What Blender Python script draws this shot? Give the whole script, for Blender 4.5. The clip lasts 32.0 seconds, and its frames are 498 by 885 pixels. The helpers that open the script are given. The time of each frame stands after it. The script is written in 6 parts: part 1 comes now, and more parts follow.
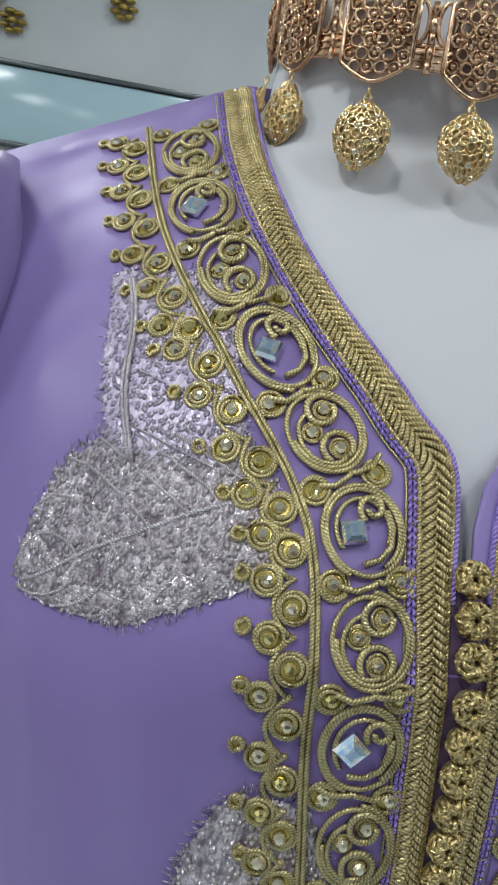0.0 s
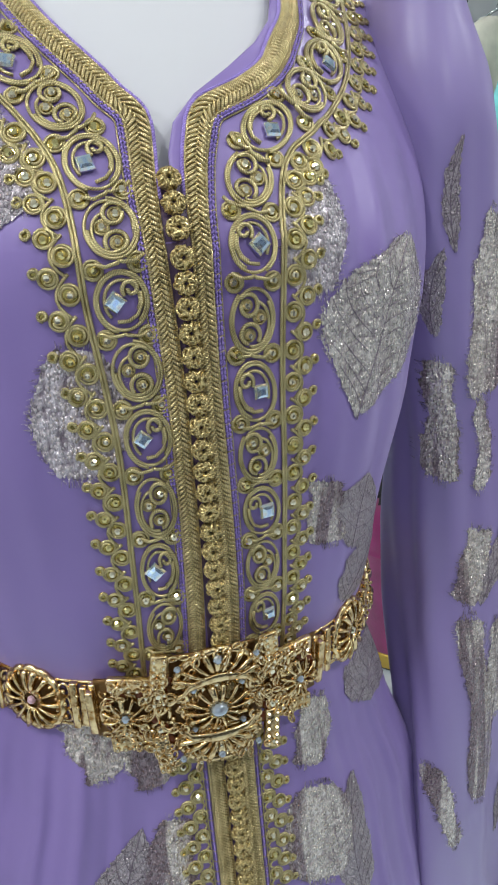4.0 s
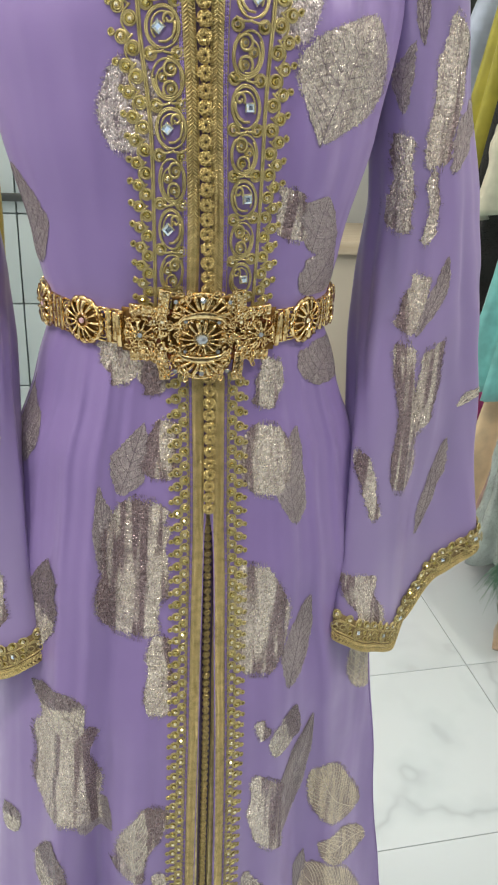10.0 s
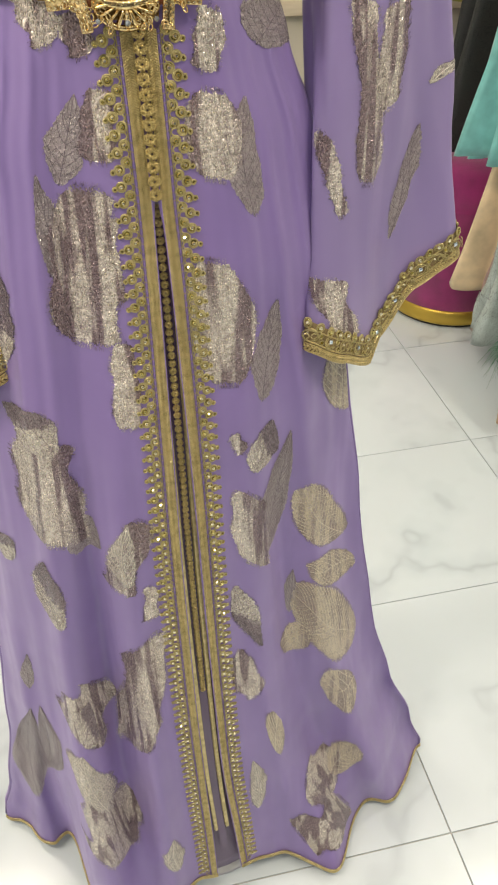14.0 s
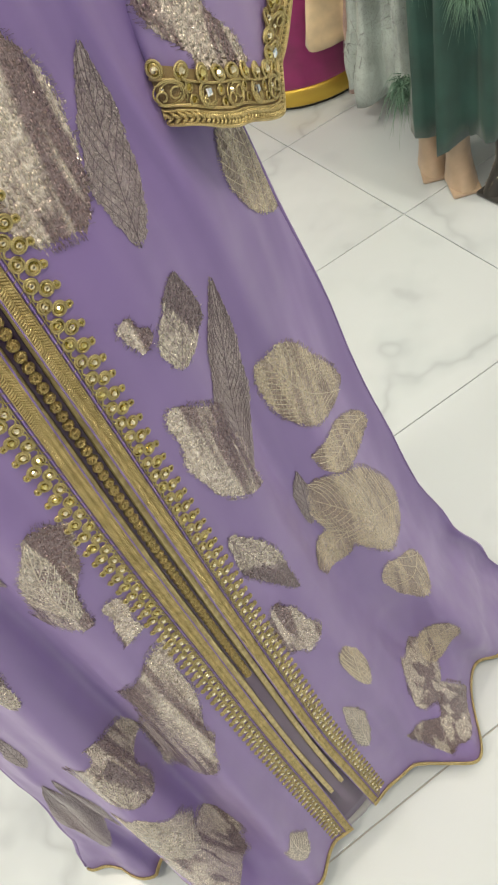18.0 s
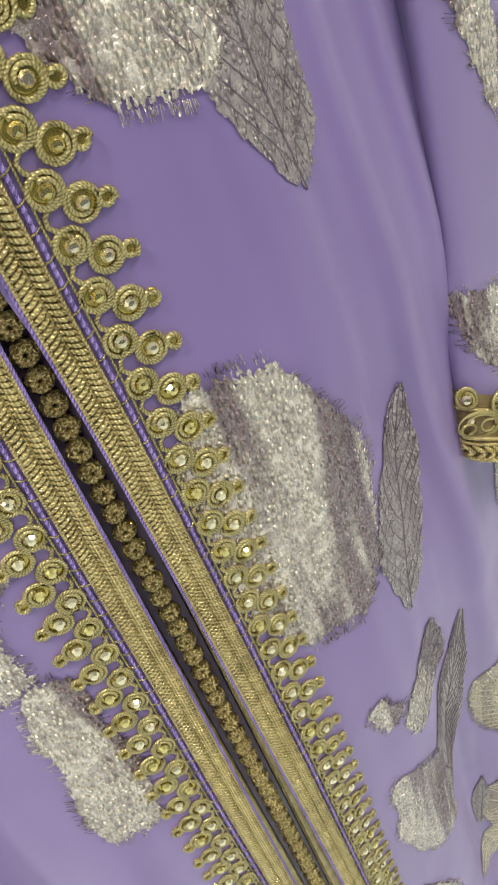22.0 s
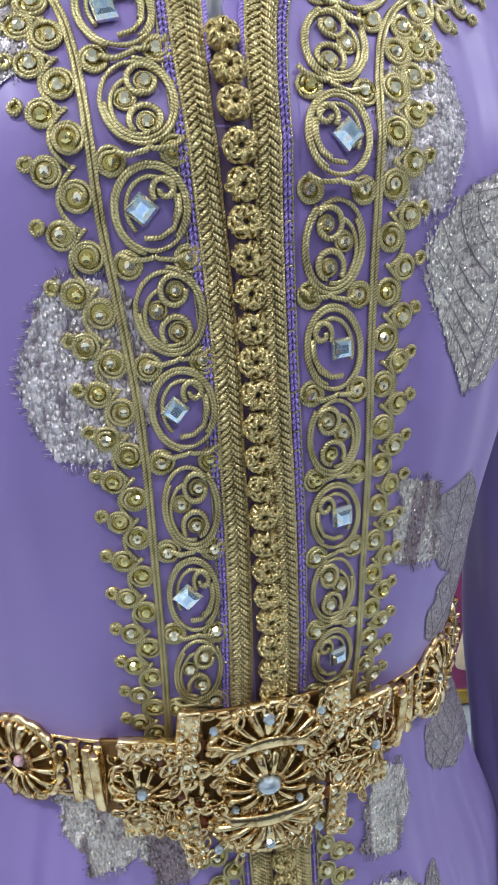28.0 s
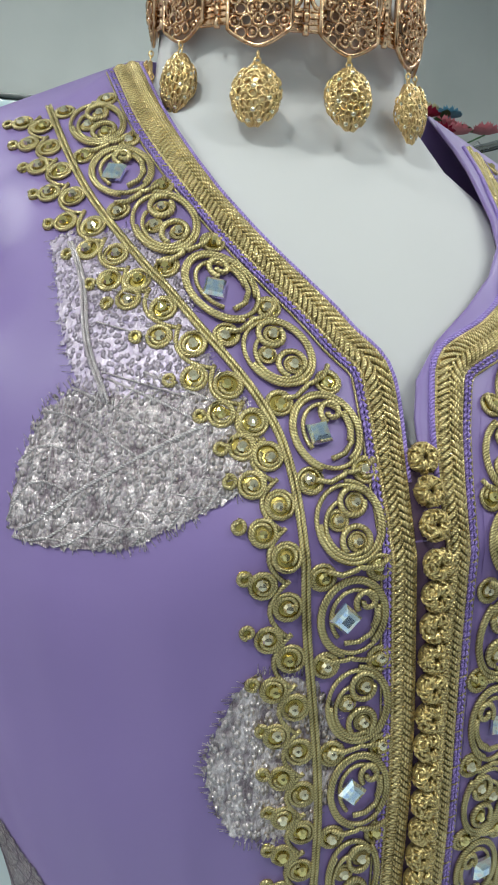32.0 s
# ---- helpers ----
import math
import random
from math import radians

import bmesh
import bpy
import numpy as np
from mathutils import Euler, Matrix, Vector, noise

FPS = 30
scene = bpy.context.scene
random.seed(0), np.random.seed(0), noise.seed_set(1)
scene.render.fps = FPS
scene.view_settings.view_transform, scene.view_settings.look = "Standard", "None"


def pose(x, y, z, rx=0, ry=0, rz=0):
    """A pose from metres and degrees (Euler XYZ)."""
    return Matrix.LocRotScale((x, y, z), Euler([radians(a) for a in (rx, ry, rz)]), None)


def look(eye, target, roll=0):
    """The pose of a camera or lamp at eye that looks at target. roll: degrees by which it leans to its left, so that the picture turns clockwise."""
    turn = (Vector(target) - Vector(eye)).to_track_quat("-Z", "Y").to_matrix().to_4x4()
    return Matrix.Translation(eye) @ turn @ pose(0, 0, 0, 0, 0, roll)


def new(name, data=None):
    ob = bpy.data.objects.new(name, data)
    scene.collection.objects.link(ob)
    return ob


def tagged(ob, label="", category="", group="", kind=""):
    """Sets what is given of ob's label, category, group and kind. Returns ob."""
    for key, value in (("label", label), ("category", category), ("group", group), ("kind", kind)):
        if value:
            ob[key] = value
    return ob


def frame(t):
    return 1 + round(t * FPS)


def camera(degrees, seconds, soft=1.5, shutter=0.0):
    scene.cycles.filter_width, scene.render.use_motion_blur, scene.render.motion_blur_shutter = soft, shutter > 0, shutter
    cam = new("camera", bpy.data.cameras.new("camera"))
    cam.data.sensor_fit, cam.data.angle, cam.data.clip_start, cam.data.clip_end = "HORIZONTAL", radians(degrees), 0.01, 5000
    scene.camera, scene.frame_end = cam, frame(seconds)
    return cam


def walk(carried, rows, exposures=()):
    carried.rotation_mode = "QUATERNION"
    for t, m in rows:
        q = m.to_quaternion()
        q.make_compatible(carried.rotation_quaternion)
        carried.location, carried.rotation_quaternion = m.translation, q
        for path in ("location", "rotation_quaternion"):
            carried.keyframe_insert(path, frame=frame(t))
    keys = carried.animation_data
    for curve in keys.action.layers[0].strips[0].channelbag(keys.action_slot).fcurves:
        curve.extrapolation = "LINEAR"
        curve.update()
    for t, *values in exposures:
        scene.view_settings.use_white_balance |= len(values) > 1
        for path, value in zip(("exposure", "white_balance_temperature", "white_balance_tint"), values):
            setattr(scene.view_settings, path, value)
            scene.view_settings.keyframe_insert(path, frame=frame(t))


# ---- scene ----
cam = camera(35.4, 32.0, soft=2.0)
EYE, TILT, LEAN, TURN, METRES = (-0.1022, -0.2886, 1.598), -11.85, -8.4, -8.0, 1.77
ROWS = [
    (0.0, 0.0, 0.0, 0.0, 0.0, 0.0, -0.0),
    (0.5, -0.002, -0.0041, -0.01, -0.93, -1.36, 0.26),
    (1.0, 0.0003, -0.0131, -0.0192, -1.7, -2.45, 1.04),
    (1.5, 0.0023, -0.0274, -0.0267, -3.02, -3.6, 2.4),
    (2.0, 0.0067, -0.0397, -0.0315, -4.1, -4.58, 4.01),
    (2.5, 0.0115, -0.0496, -0.0392, -5.15, -5.51, 6.22),
    (3.0, 0.0137, -0.0573, -0.0443, -6.13, -6.34, 8.32),
    (3.5, 0.0188, -0.0653, -0.0513, -6.8, -7.14, 10.71),
    (4.0, 0.0203, -0.0693, -0.0599, -7.28, -7.79, 12.56),
    (4.5, 0.0201, -0.0755, -0.0651, -7.71, -8.36, 14.18),
    (6.5, 0.0232, -0.1088, -0.0809, -6.71, -10.05, 14.24),
    (7.0, 0.0323, -0.1198, -0.0831, -5.61, -10.27, 13.04),
    (7.5, 0.0345, -0.1331, -0.0882, -4.83, -10.63, 11.51),
    (8.0, 0.0355, -0.1422, -0.0924, -3.9, -11.08, 10.12),
    (8.5, 0.0347, -0.1501, -0.1032, -2.68, -11.51, 8.6),
    (9.0, 0.0335, -0.1632, -0.1092, -1.82, -12.12, 7.5),
    (9.5, 0.0353, -0.179, -0.1169, -0.78, -13.05, 6.43),
    (10.0, 0.0399, -0.1905, -0.1249, 0.01, -14.09, 5.79),
    (10.5, 0.0436, -0.2018, -0.1318, 0.63, -15.36, 5.36),
    (11.0, 0.0454, -0.2113, -0.1401, 1.08, -16.64, 5.23),
    (11.5, 0.0479, -0.2187, -0.1475, 1.48, -18.14, 5.41),
    (12.0, 0.0501, -0.2206, -0.1544, 1.57, -19.55, 5.79),
    (12.5, 0.0536, -0.2174, -0.1615, 1.5, -21.29, 6.38),
    (13.0, 0.0559, -0.2129, -0.1696, 1.28, -22.81, 7.11),
    (13.5, 0.057, -0.2051, -0.1821, 0.77, -24.73, 8.14),
    (14.0, 0.0591, -0.1976, -0.1941, 0.08, -26.54, 9.31),
    (14.5, 0.0577, -0.1878, -0.2078, -1.19, -28.64, 11.04),
    (15.0, 0.0553, -0.1749, -0.2208, -2.62, -30.54, 12.86),
    (15.5, 0.0518, -0.1543, -0.2382, -4.68, -32.73, 15.31),
    (17.5, 0.0438, -0.0521, -0.2771, -15.32, -40.64, 25.73),
    (18.0, 0.0509, -0.0334, -0.2789, -17.64, -41.97, 27.64),
    (18.5, 0.0547, 0.001, -0.2882, -19.62, -43.12, 29.2),
    (19.0, 0.0527, 0.0286, -0.2929, -20.45, -43.55, 29.91),
    (19.5, 0.0491, 0.0519, -0.2906, -20.88, -43.57, 30.27),
    (20.0, 0.0442, 0.0665, -0.2884, -19.83, -43.17, 29.95),
    (20.5, 0.0377, 0.0687, -0.2765, -17.49, -41.52, 29.0),
    (21.0, 0.0339, 0.0667, -0.2633, -16.05, -39.63, 28.0),
    (21.5, 0.0326, 0.0659, -0.2475, -14.43, -36.92, 26.55),
    (22.0, 0.0303, 0.0706, -0.23, -13.12, -34.14, 25.0),
    (22.5, 0.0264, 0.078, -0.2035, -11.2, -31.22, 23.5),
    (23.0, 0.0204, 0.0795, -0.1865, -10.06, -28.4, 22.21),
    (23.5, 0.0157, 0.0722, -0.1675, -8.2, -25.34, 20.69),
    (24.0, 0.014, 0.0602, -0.1517, -6.85, -22.69, 19.51),
    (24.5, 0.0115, 0.0491, -0.1381, -5.73, -19.89, 18.24),
    (25.0, 0.0117, 0.0378, -0.1258, -5.19, -17.65, 17.19),
    (25.5, 0.0118, 0.028, -0.1154, -4.82, -15.13, 16.13),
    (27.5, 0.0161, -0.0037, -0.0821, -4.9, -7.38, 12.37),
    (28.0, 0.0158, -0.0137, -0.0729, -5.1, -6.04, 11.54),
    (28.5, 0.0125, -0.0241, -0.0654, -5.41, -4.71, 10.68),
    (29.0, 0.0079, -0.0338, -0.0582, -5.75, -3.78, 10.05),
    (29.5, 0.0031, -0.043, -0.053, -6.12, -2.96, 9.46),
    (30.0, -0.0042, -0.0486, -0.0514, -6.54, -2.36, 9.07),
    (30.5, -0.0118, -0.0525, -0.0469, -7.17, -1.86, 8.76),
    (31.0, -0.0166, -0.0474, -0.0376, -7.89, -1.56, 8.57),
    (31.5, -0.0199, -0.0289, -0.0234, -9.03, -1.28, 8.43),
    (32.0, -0.0191, -0.0132, -0.0107, -9.89, -1.18, 8.39),
]
START = pose(*EYE, TILT, LEAN, TURN)
walk(cam, [(t, START @ pose(METRES * x, METRES * y, METRES * z, 90 + pitch, roll, yaw)) for t, x, y, z, yaw, pitch, roll in ROWS],
     exposures=[(0.0, -0.58, 5600, 5), (1.0, -0.48, 5700, 6), (2.0, -0.27, 5850, 6), (3.0, -0.22, 5700, 7), (4.0, -0.15, 5700, 7), (7.0, 0.08, 6150, 6), (9.0, 0.16, 6550, 7), (11.0, 0.24, 7050, 8), (13.0, 0.31, 7350, 9), (15.0, 0.19, 7400, 9), (19.0, 0.23, 7450, 9), (20.5, 0.22, 7350, 9), (22.0, 0.35, 6750, 2), (23.0, 0.34, 6250, 2), (25.0, 0.16, 5350, 8), (28.0, 0.05, 5450, 8), (30.0, -0.12, 5700, 3), (32.0, -0.29, 5900, -1)])

# ---- light: a shop lit by ceiling panels, with an unseen front fill added behind the visitor ----
world = bpy.data.worlds.new("shop_air")
scene.world = world
world.use_nodes = True
world.node_tree.nodes["Background"].inputs[0].default_value = (0.75, 0.82, 1.0, 1)
world.node_tree.nodes["Background"].inputs[1].default_value = 0.08


def lamp(name, at, target, size, power, color=(1, 1, 1), size_y=None):
    data = bpy.data.lights.new(name, "AREA")
    data.shape, data.size, data.size_y = "RECTANGLE", size, size_y or size
    data.energy, data.color = power, color
    ob = new(name, data)
    ob.matrix_world = look(at, target)
    return ob


# wide cool fill added from the front; no such source is in view
lamp("front_fill_light", (-1.2, -2.9, 1.75), (0, 0, 1.2), 2.2, 8, (0.84, 0.91, 1.0), 1.7)
for px, py, power in ((-0.75, -0.62, 14), (0.75, -0.95, 10), (1.35, 0.55, 12), (-0.9, 1.0, 10), (0.35, 1.45, 9), (-0.1, -1.75, 8), (1.5, -0.6, 12), (-1.6, -0.2, 16)):
    lamp("ceiling_spot_light", (px, py, 2.78), (px * .92, py * .92, 0), 0.20, power, (1.0, 0.95, 0.88))


# ---- materials ----
def mat(name, color, rough=0.5, metal=0.0, sheen=0.0, spec=0.5):
    m = bpy.data.materials.new(name)
    m.use_nodes = True
    b = m.node_tree.nodes["Principled BSDF"]
    b.inputs["Base Color"].default_value = (*color, 1)
    b.inputs["Roughness"].default_value = rough
    b.inputs["Metallic"].default_value = metal
    b.inputs["Sheen Weight"].default_value = sheen
    b.inputs["Specular IOR Level"].default_value = spec
    return m


class Nodes:
    """Short calls to wire a material's nodes."""

    def __init__(self, m):
        self.t, self.b = m.node_tree, m.node_tree.nodes["Principled BSDF"]

    def add(self, kind, **kw):
        n = self.t.nodes.new("ShaderNode" + kind)
        for k, v in kw.items():
            n.inputs[k].default_value = v
        return n

    def link(self, a, b):
        self.t.links.new(a, b)

    def coords(self, kind="Object", scale=(1, 1, 1), turn=(0, 0, 0)):
        c, m = self.add("TexCoord"), self.add("Mapping")
        m.inputs["Scale"].default_value, m.inputs["Rotation"].default_value = scale, turn
        self.link(c.outputs[kind], m.inputs["Vector"])
        return m.outputs[0]

    def noise(self, vec, scale, detail=3.0, rough=0.5):
        n = self.add("TexNoise", Scale=scale, Detail=detail, Roughness=rough)
        self.link(vec, n.inputs["Vector"])
        return n.outputs["Fac"]

    def ramp(self, fac, stops):
        r = self.add("ValToRGB")
        e = r.color_ramp.elements
        while len(e) < len(stops):
            e.new(0.5)
        for el, (p, c) in zip(e, stops):
            el.position, el.color = p, (*c, 1) if len(c) == 3 else c
        self.link(fac, r.inputs[0])
        return r.outputs[0]

    def math(self, op, a, b=None, c=None):
        n = self.add("Math")
        n.operation = op
        for i, v in enumerate((a, b, c)):
            if v is None:
                continue
            if isinstance(v, (int, float)):
                n.inputs[i].default_value = v
            else:
                self.link(v, n.inputs[i])
        return n.outputs[0]

    def mix(self, fac, a, b, blend="MIX"):
        n = self.add("Mix")
        n.data_type, n.blend_type = "RGBA", blend
        for i, v in ((0, fac), (6, a), (7, b)):
            if isinstance(v, (int, float)):
                n.inputs[i].default_value = v
            elif isinstance(v, tuple):
                n.inputs[i].default_value = (*v, 1)
            else:
                self.link(v, n.inputs[i])
        return n.outputs[2]

    def bump(self, height, strength=0.3, dist=0.001, below=None):
        n = self.add("Bump", Strength=strength, Distance=dist)
        self.link(height, n.inputs["Height"])
        if below is not None:
            self.link(below, n.inputs["Normal"])
        return n.outputs[0]

    def put(self, socket, out):
        self.link(out, self.b.inputs[socket])


def fabric(name, color, dark, rough=0.40, sheen=0.3, weave=2600, alpha=1.0, crease=0.0, gloss=.6):
    m = mat(name, color, rough, sheen=sheen, spec=gloss)
    n = Nodes(m)
    v = n.coords("Object")
    big = n.noise(v, 9, 3)
    n.put("Base Color", n.mix(n.ramp(big, [(0.15, (0, 0, 0)), (0.9, (1, 1, 1))]), dark, color))
    fine = n.noise(n.coords("Object", (weave, weave, weave * 0.25)), 1, 1)
    low = None
    if crease:
        hang = n.noise(n.coords("Object", (1, 1, .10), (0, .05, 0)), 17, 2, 0.35)
        low = n.bump(hang, crease, 0.02, low)
    n.put("Normal", n.bump(fine, 0.03, 0.0002, low))
    n.put("Roughness", n.ramp(n.noise(v, 30, 2), [(0.0, (rough - .10,) * 3), (1.0, (rough + .12,) * 3)]))
    m.node_tree.nodes["Principled BSDF"].inputs["Sheen Tint"].default_value = (0.8, 0.7, 1.0, 1)
    m.node_tree.nodes["Principled BSDF"].inputs["Alpha"].default_value = alpha
    return m


def thread(name, color, dark, rough=0.32, metal=0.85, pitch=1400, slant=0.5, depth=0.0006):
    """Twisted metal thread: slanting turns along the cord, by its own UV in metres."""
    m = mat(name, color, rough, metal)
    n = Nodes(m)
    uv = n.add("TexCoord").outputs["UV"]
    sep = n.add("SeparateXYZ")
    n.link(uv, sep.inputs[0])
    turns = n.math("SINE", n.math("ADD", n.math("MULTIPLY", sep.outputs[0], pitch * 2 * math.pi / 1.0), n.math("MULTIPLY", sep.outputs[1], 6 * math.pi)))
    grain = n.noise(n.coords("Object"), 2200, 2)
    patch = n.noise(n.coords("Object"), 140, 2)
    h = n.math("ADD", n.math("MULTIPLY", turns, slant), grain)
    # shade of the twist's grooves put into the colour, mixed with random grain
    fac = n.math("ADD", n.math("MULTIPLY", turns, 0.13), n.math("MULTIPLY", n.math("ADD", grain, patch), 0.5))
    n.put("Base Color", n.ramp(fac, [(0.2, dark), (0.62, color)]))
    n.put("Normal", n.bump(h, 0.75, depth))
    return m


LILAC = fabric("lilac_satin", (0.285, 0.200, 0.468), (0.220, 0.150, 0.380), 0.42, crease=0.85, gloss=.5)
SETTING = mat("olive_stone_setting", (0.52, 0.41, 0.11), 0.22, 0.75)
# underlayer cloth; also painted as shade between the buttons and in their holes
LINING_AND_SHADE = fabric("mauve_lining_and_shade", (0.13, 0.075, 0.15), (0.09, 0.05, 0.10))
SHEER = fabric("lilac_chiffon", (0.36, 0.28, 0.54), (0.31, 0.23, 0.49), 0.34, alpha=0.78, crease=0.35)
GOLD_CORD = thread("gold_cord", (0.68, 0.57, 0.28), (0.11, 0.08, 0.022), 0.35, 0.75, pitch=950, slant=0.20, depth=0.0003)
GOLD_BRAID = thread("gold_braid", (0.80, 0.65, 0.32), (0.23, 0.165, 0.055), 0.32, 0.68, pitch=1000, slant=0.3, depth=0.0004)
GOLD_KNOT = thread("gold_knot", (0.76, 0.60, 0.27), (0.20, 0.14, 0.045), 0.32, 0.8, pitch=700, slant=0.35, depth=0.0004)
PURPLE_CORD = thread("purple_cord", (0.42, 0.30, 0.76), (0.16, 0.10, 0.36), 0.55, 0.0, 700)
METAL = mat("gilt_metal", (0.80, 0.55, 0.24), 0.24, 1.0)
_n = Nodes(METAL)
_w = _n.noise(_n.coords("Object"), 260, 3)
_n.put("Base Color", _n.ramp(_w, [(0.32, (0.40, 0.22, 0.065)), (0.56, (0.92, 0.71, 0.37))]))
_n.put("Roughness", _n.ramp(_w, [(0.3, (0.30, 0.30, 0.30)), (0.7, (0.14, 0.14, 0.14))]))
_n.put("Normal", _n.bump(_n.noise(_n.coords("Object"), 420, 2), 0.25, 0.0010))
STONE = mat("clear_rhinestone", (0.95, 0.84, 0.58), 0.05, 0.88, spec=1.0)
YELLOW_STONE = mat("amber_rhinestone", (0.80, 0.68, 0.28), 0.05, 0.88, spec=1.0)
GEM = mat("iridescent_crystal", (0.80, 0.92, 0.95), 0.03, 0.85, spec=1.0)
_n = Nodes(GEM)
_n.put("Base Color", _n.ramp(_n.noise(_n.coords("Object"), 420, 1), [(0.35, (0.62, 0.76, 0.98)), (0.5, (0.88, 0.98, 0.95)), (0.65, (0.92, 0.84, 0.80))]))
WHITE_CLOTH = fabric("white_mannequin_jersey", (0.67, 0.655, 0.65), (0.62, 0.605, 0.60), 0.8, 0.2, 1800)


# ---- building helpers ----
class Buf:
    """Gathers vertices, faces and UVs for one mesh."""

    def __init__(self):
        self.v, self.f, self.uv = [], [], []

    def face(self, idx, uv=None):
        self.f.append(idx)
        self.uv.extend(uv or [(0.0, 0.0)] * len(idx))

    def grid(self, rows, uvs=None, closed=False):
        base, w = len(self.v), len(rows[0])
        for r in rows:
            self.v.extend(tuple(p) for p in r)
        for i in range(len(rows) - 1):
            for j in range(w if closed else w - 1):
                k = (j + 1) % w
                self.face([base + i * w + j, base + i * w + k, base + (i + 1) * w + k, base + (i + 1) * w + j],
                          [uvs[i][j], uvs[i][k], uvs[i + 1][k], uvs[i + 1][j]] if uvs else None)

    def tube(self, pts, r, sides=6, closed=False, flat=1.0, up=None):
        """A cord along pts; r may be a function of the place 0..1. UV: metres along, turn round."""
        pts = [Vector(p) for p in pts]
        n, base, run = len(pts), len(self.v), [0.0]
        for a, b in zip(pts, pts[1:]):
            run.append(run[-1] + (b - a).length)
        side = None
        for i, p in enumerate(pts):
            a, b = (pts[(i - 1) % n], pts[(i + 1) % n]) if closed else (pts[max(i - 1, 0)], pts[min(i + 1, n - 1)])
            t = (b - a).normalized()
            ref = Vector(up) if up else (side if side is not None else Vector((0.13, -0.9, 0.21)))
            x = t.cross(ref)
            x = x.normalized() if x.length > 1e-6 else t.orthogonal().normalized()
            y = x.cross(t).normalized()
            side = y
            rad = r(i / max(1, n - 1)) if callable(r) else r
            for k in range(sides):
                ang = 2 * math.pi * k / sides
                self.v.append(tuple(p + rad * math.cos(ang) * x + flat * rad * math.sin(ang) * y))
        for i in range(n if closed else n - 1):
            j = (i + 1) % n
            u0, u1 = run[i], run[j] if j else run[-1] + 0.001
            for k in range(sides):
                l = (k + 1) % sides
                self.face([base + i * sides + k, base + i * sides + l, base + j * sides + l, base + j * sides + k],
                          [(u0, k / sides), (u0, (k + 1) / sides), (u1, (k + 1) / sides), (u1, k / sides)])
        if not closed:
            self.face([base + k for k in reversed(range(sides))])
            self.face([base + (n - 1) * sides + k for k in range(sides)])

    def lathe(self, profile, n=16, at=(0, 0, 0), squash=(1, 1)):
        rows = [[(at[0] + squash[0] * r * math.cos(2 * math.pi * k / n), at[1] + squash[1] * r * math.sin(2 * math.pi * k / n), at[2] + z) for k in range(n)] for r, z in profile]
        self.grid(rows, closed=True)

    def mesh(self, name, material, smooth=True):
        me = bpy.data.meshes.new(name)
        me.from_pydata(self.v, [], self.f)
        lay = me.uv_layers.new(name="UVMap")
        lay.data.foreach_set("uv", [c for p in self.uv for c in p])
        me.materials.append(material)
        if smooth:
            me.polygons.foreach_set("use_smooth", [True] * len(me.polygons))
        me.update()
        return me


def part(name, buf, material, parent, label="", smooth=True, kind=""):
    me = buf if isinstance(buf, bpy.types.Mesh) else buf.mesh(name, material, smooth)
    ob = new(name, me)
    ob.parent = parent
    return tagged(ob, label, kind=kind)


def thing(name, label, category, group="", at=(0, 0, 0), kind=""):
    e = new(name)
    e.location = at
    e.empty_display_size = 0.05
    return tagged(e, label, category, group, kind)


def thicken(ob, depth, offset=-1.0):
    s = ob.modifiers.new("thickness", "SOLIDIFY")
    s.thickness, s.offset = depth, offset
    return ob


def soft_box(buf, a, b, r=0.004):
    """A box with chamfered edges from corner a to corner b."""
    bm = bmesh.new()
    bmesh.ops.create_cube(bm, size=1)
    for v in bm.verts:
        v.co = Vector([(a[i] + b[i]) / 2 + v.co[i] * abs(b[i] - a[i]) for i in range(3)])
    bmesh.ops.bevel(bm, geom=bm.edges[:], offset=r, segments=2, affect="EDGES", profile=0.5)
    base = len(buf.v)
    bm.verts.index_update()
    buf.v.extend(tuple(v.co) for v in bm.verts)
    for f in bm.faces:
        buf.face([base + v.index for v in f.verts])
    bm.free()


# ---- the kaftan's shape ----
def pw(table, z):
    """A soft curve through (z, value) rows in rising order."""
    if z <= table[0][0]:
        return table[0][1]
    for (z0, v0), (z1, v1) in zip(table, table[1:]):
        if z <= z1:
            t = (z - z0) / (z1 - z0)
            t = t * t * (3 - 2 * t) * 0.5 + t * 0.5
            return v0 + (v1 - v0) * t
    return table[-1][1]


HALF = [(0, .345), (.12, .31), (.3, .275), (.5, .25), (.7, .226), (.87, .202), (1.03, .177), (1.15, .157), (1.22, .133), (1.27, .118), (1.33, .129), (1.42, .150), (1.52, .168), (1.70, .18)]
DEEP = [(0, .165), (.3, .15), (.57, .14), (.75, .139), (.87, .132), (1.0, .116), (1.125, .107), (1.22, .10), (1.27, .096), (1.34, .106), (1.42, .112), (1.50, .112), (1.7, .112)]
MID = [(0, .030), (.4, .014), (.71, .0105), (1.0, .0105), (1.2, .008), (1.32, .004), (1.437, -.002), (1.53, -.005)]
FLARE = [(0, .075), (.14, .066), (.28, .042), (.42, .020), (.6, .009), (.85, .006), (1.0, 0)]
OPEN = [(0, .020), (.3, .013), (.71, .010), (1.0, .0065), (1.09, .004), (1.122, .0012), (1.125, .0008), (1.526, .0008), (1.53, .003), (1.545, .0065)]


SIDE = .02


def drop(x):
    return 0.45 * max(0.0, abs(x) - .065)


def wide(x, z):
    """Half the kaftan's width on the side of x; the skirt flares further on one side."""
    return pw(HALF, z) + (pw(FLARE, z) if x > 0 else 0)


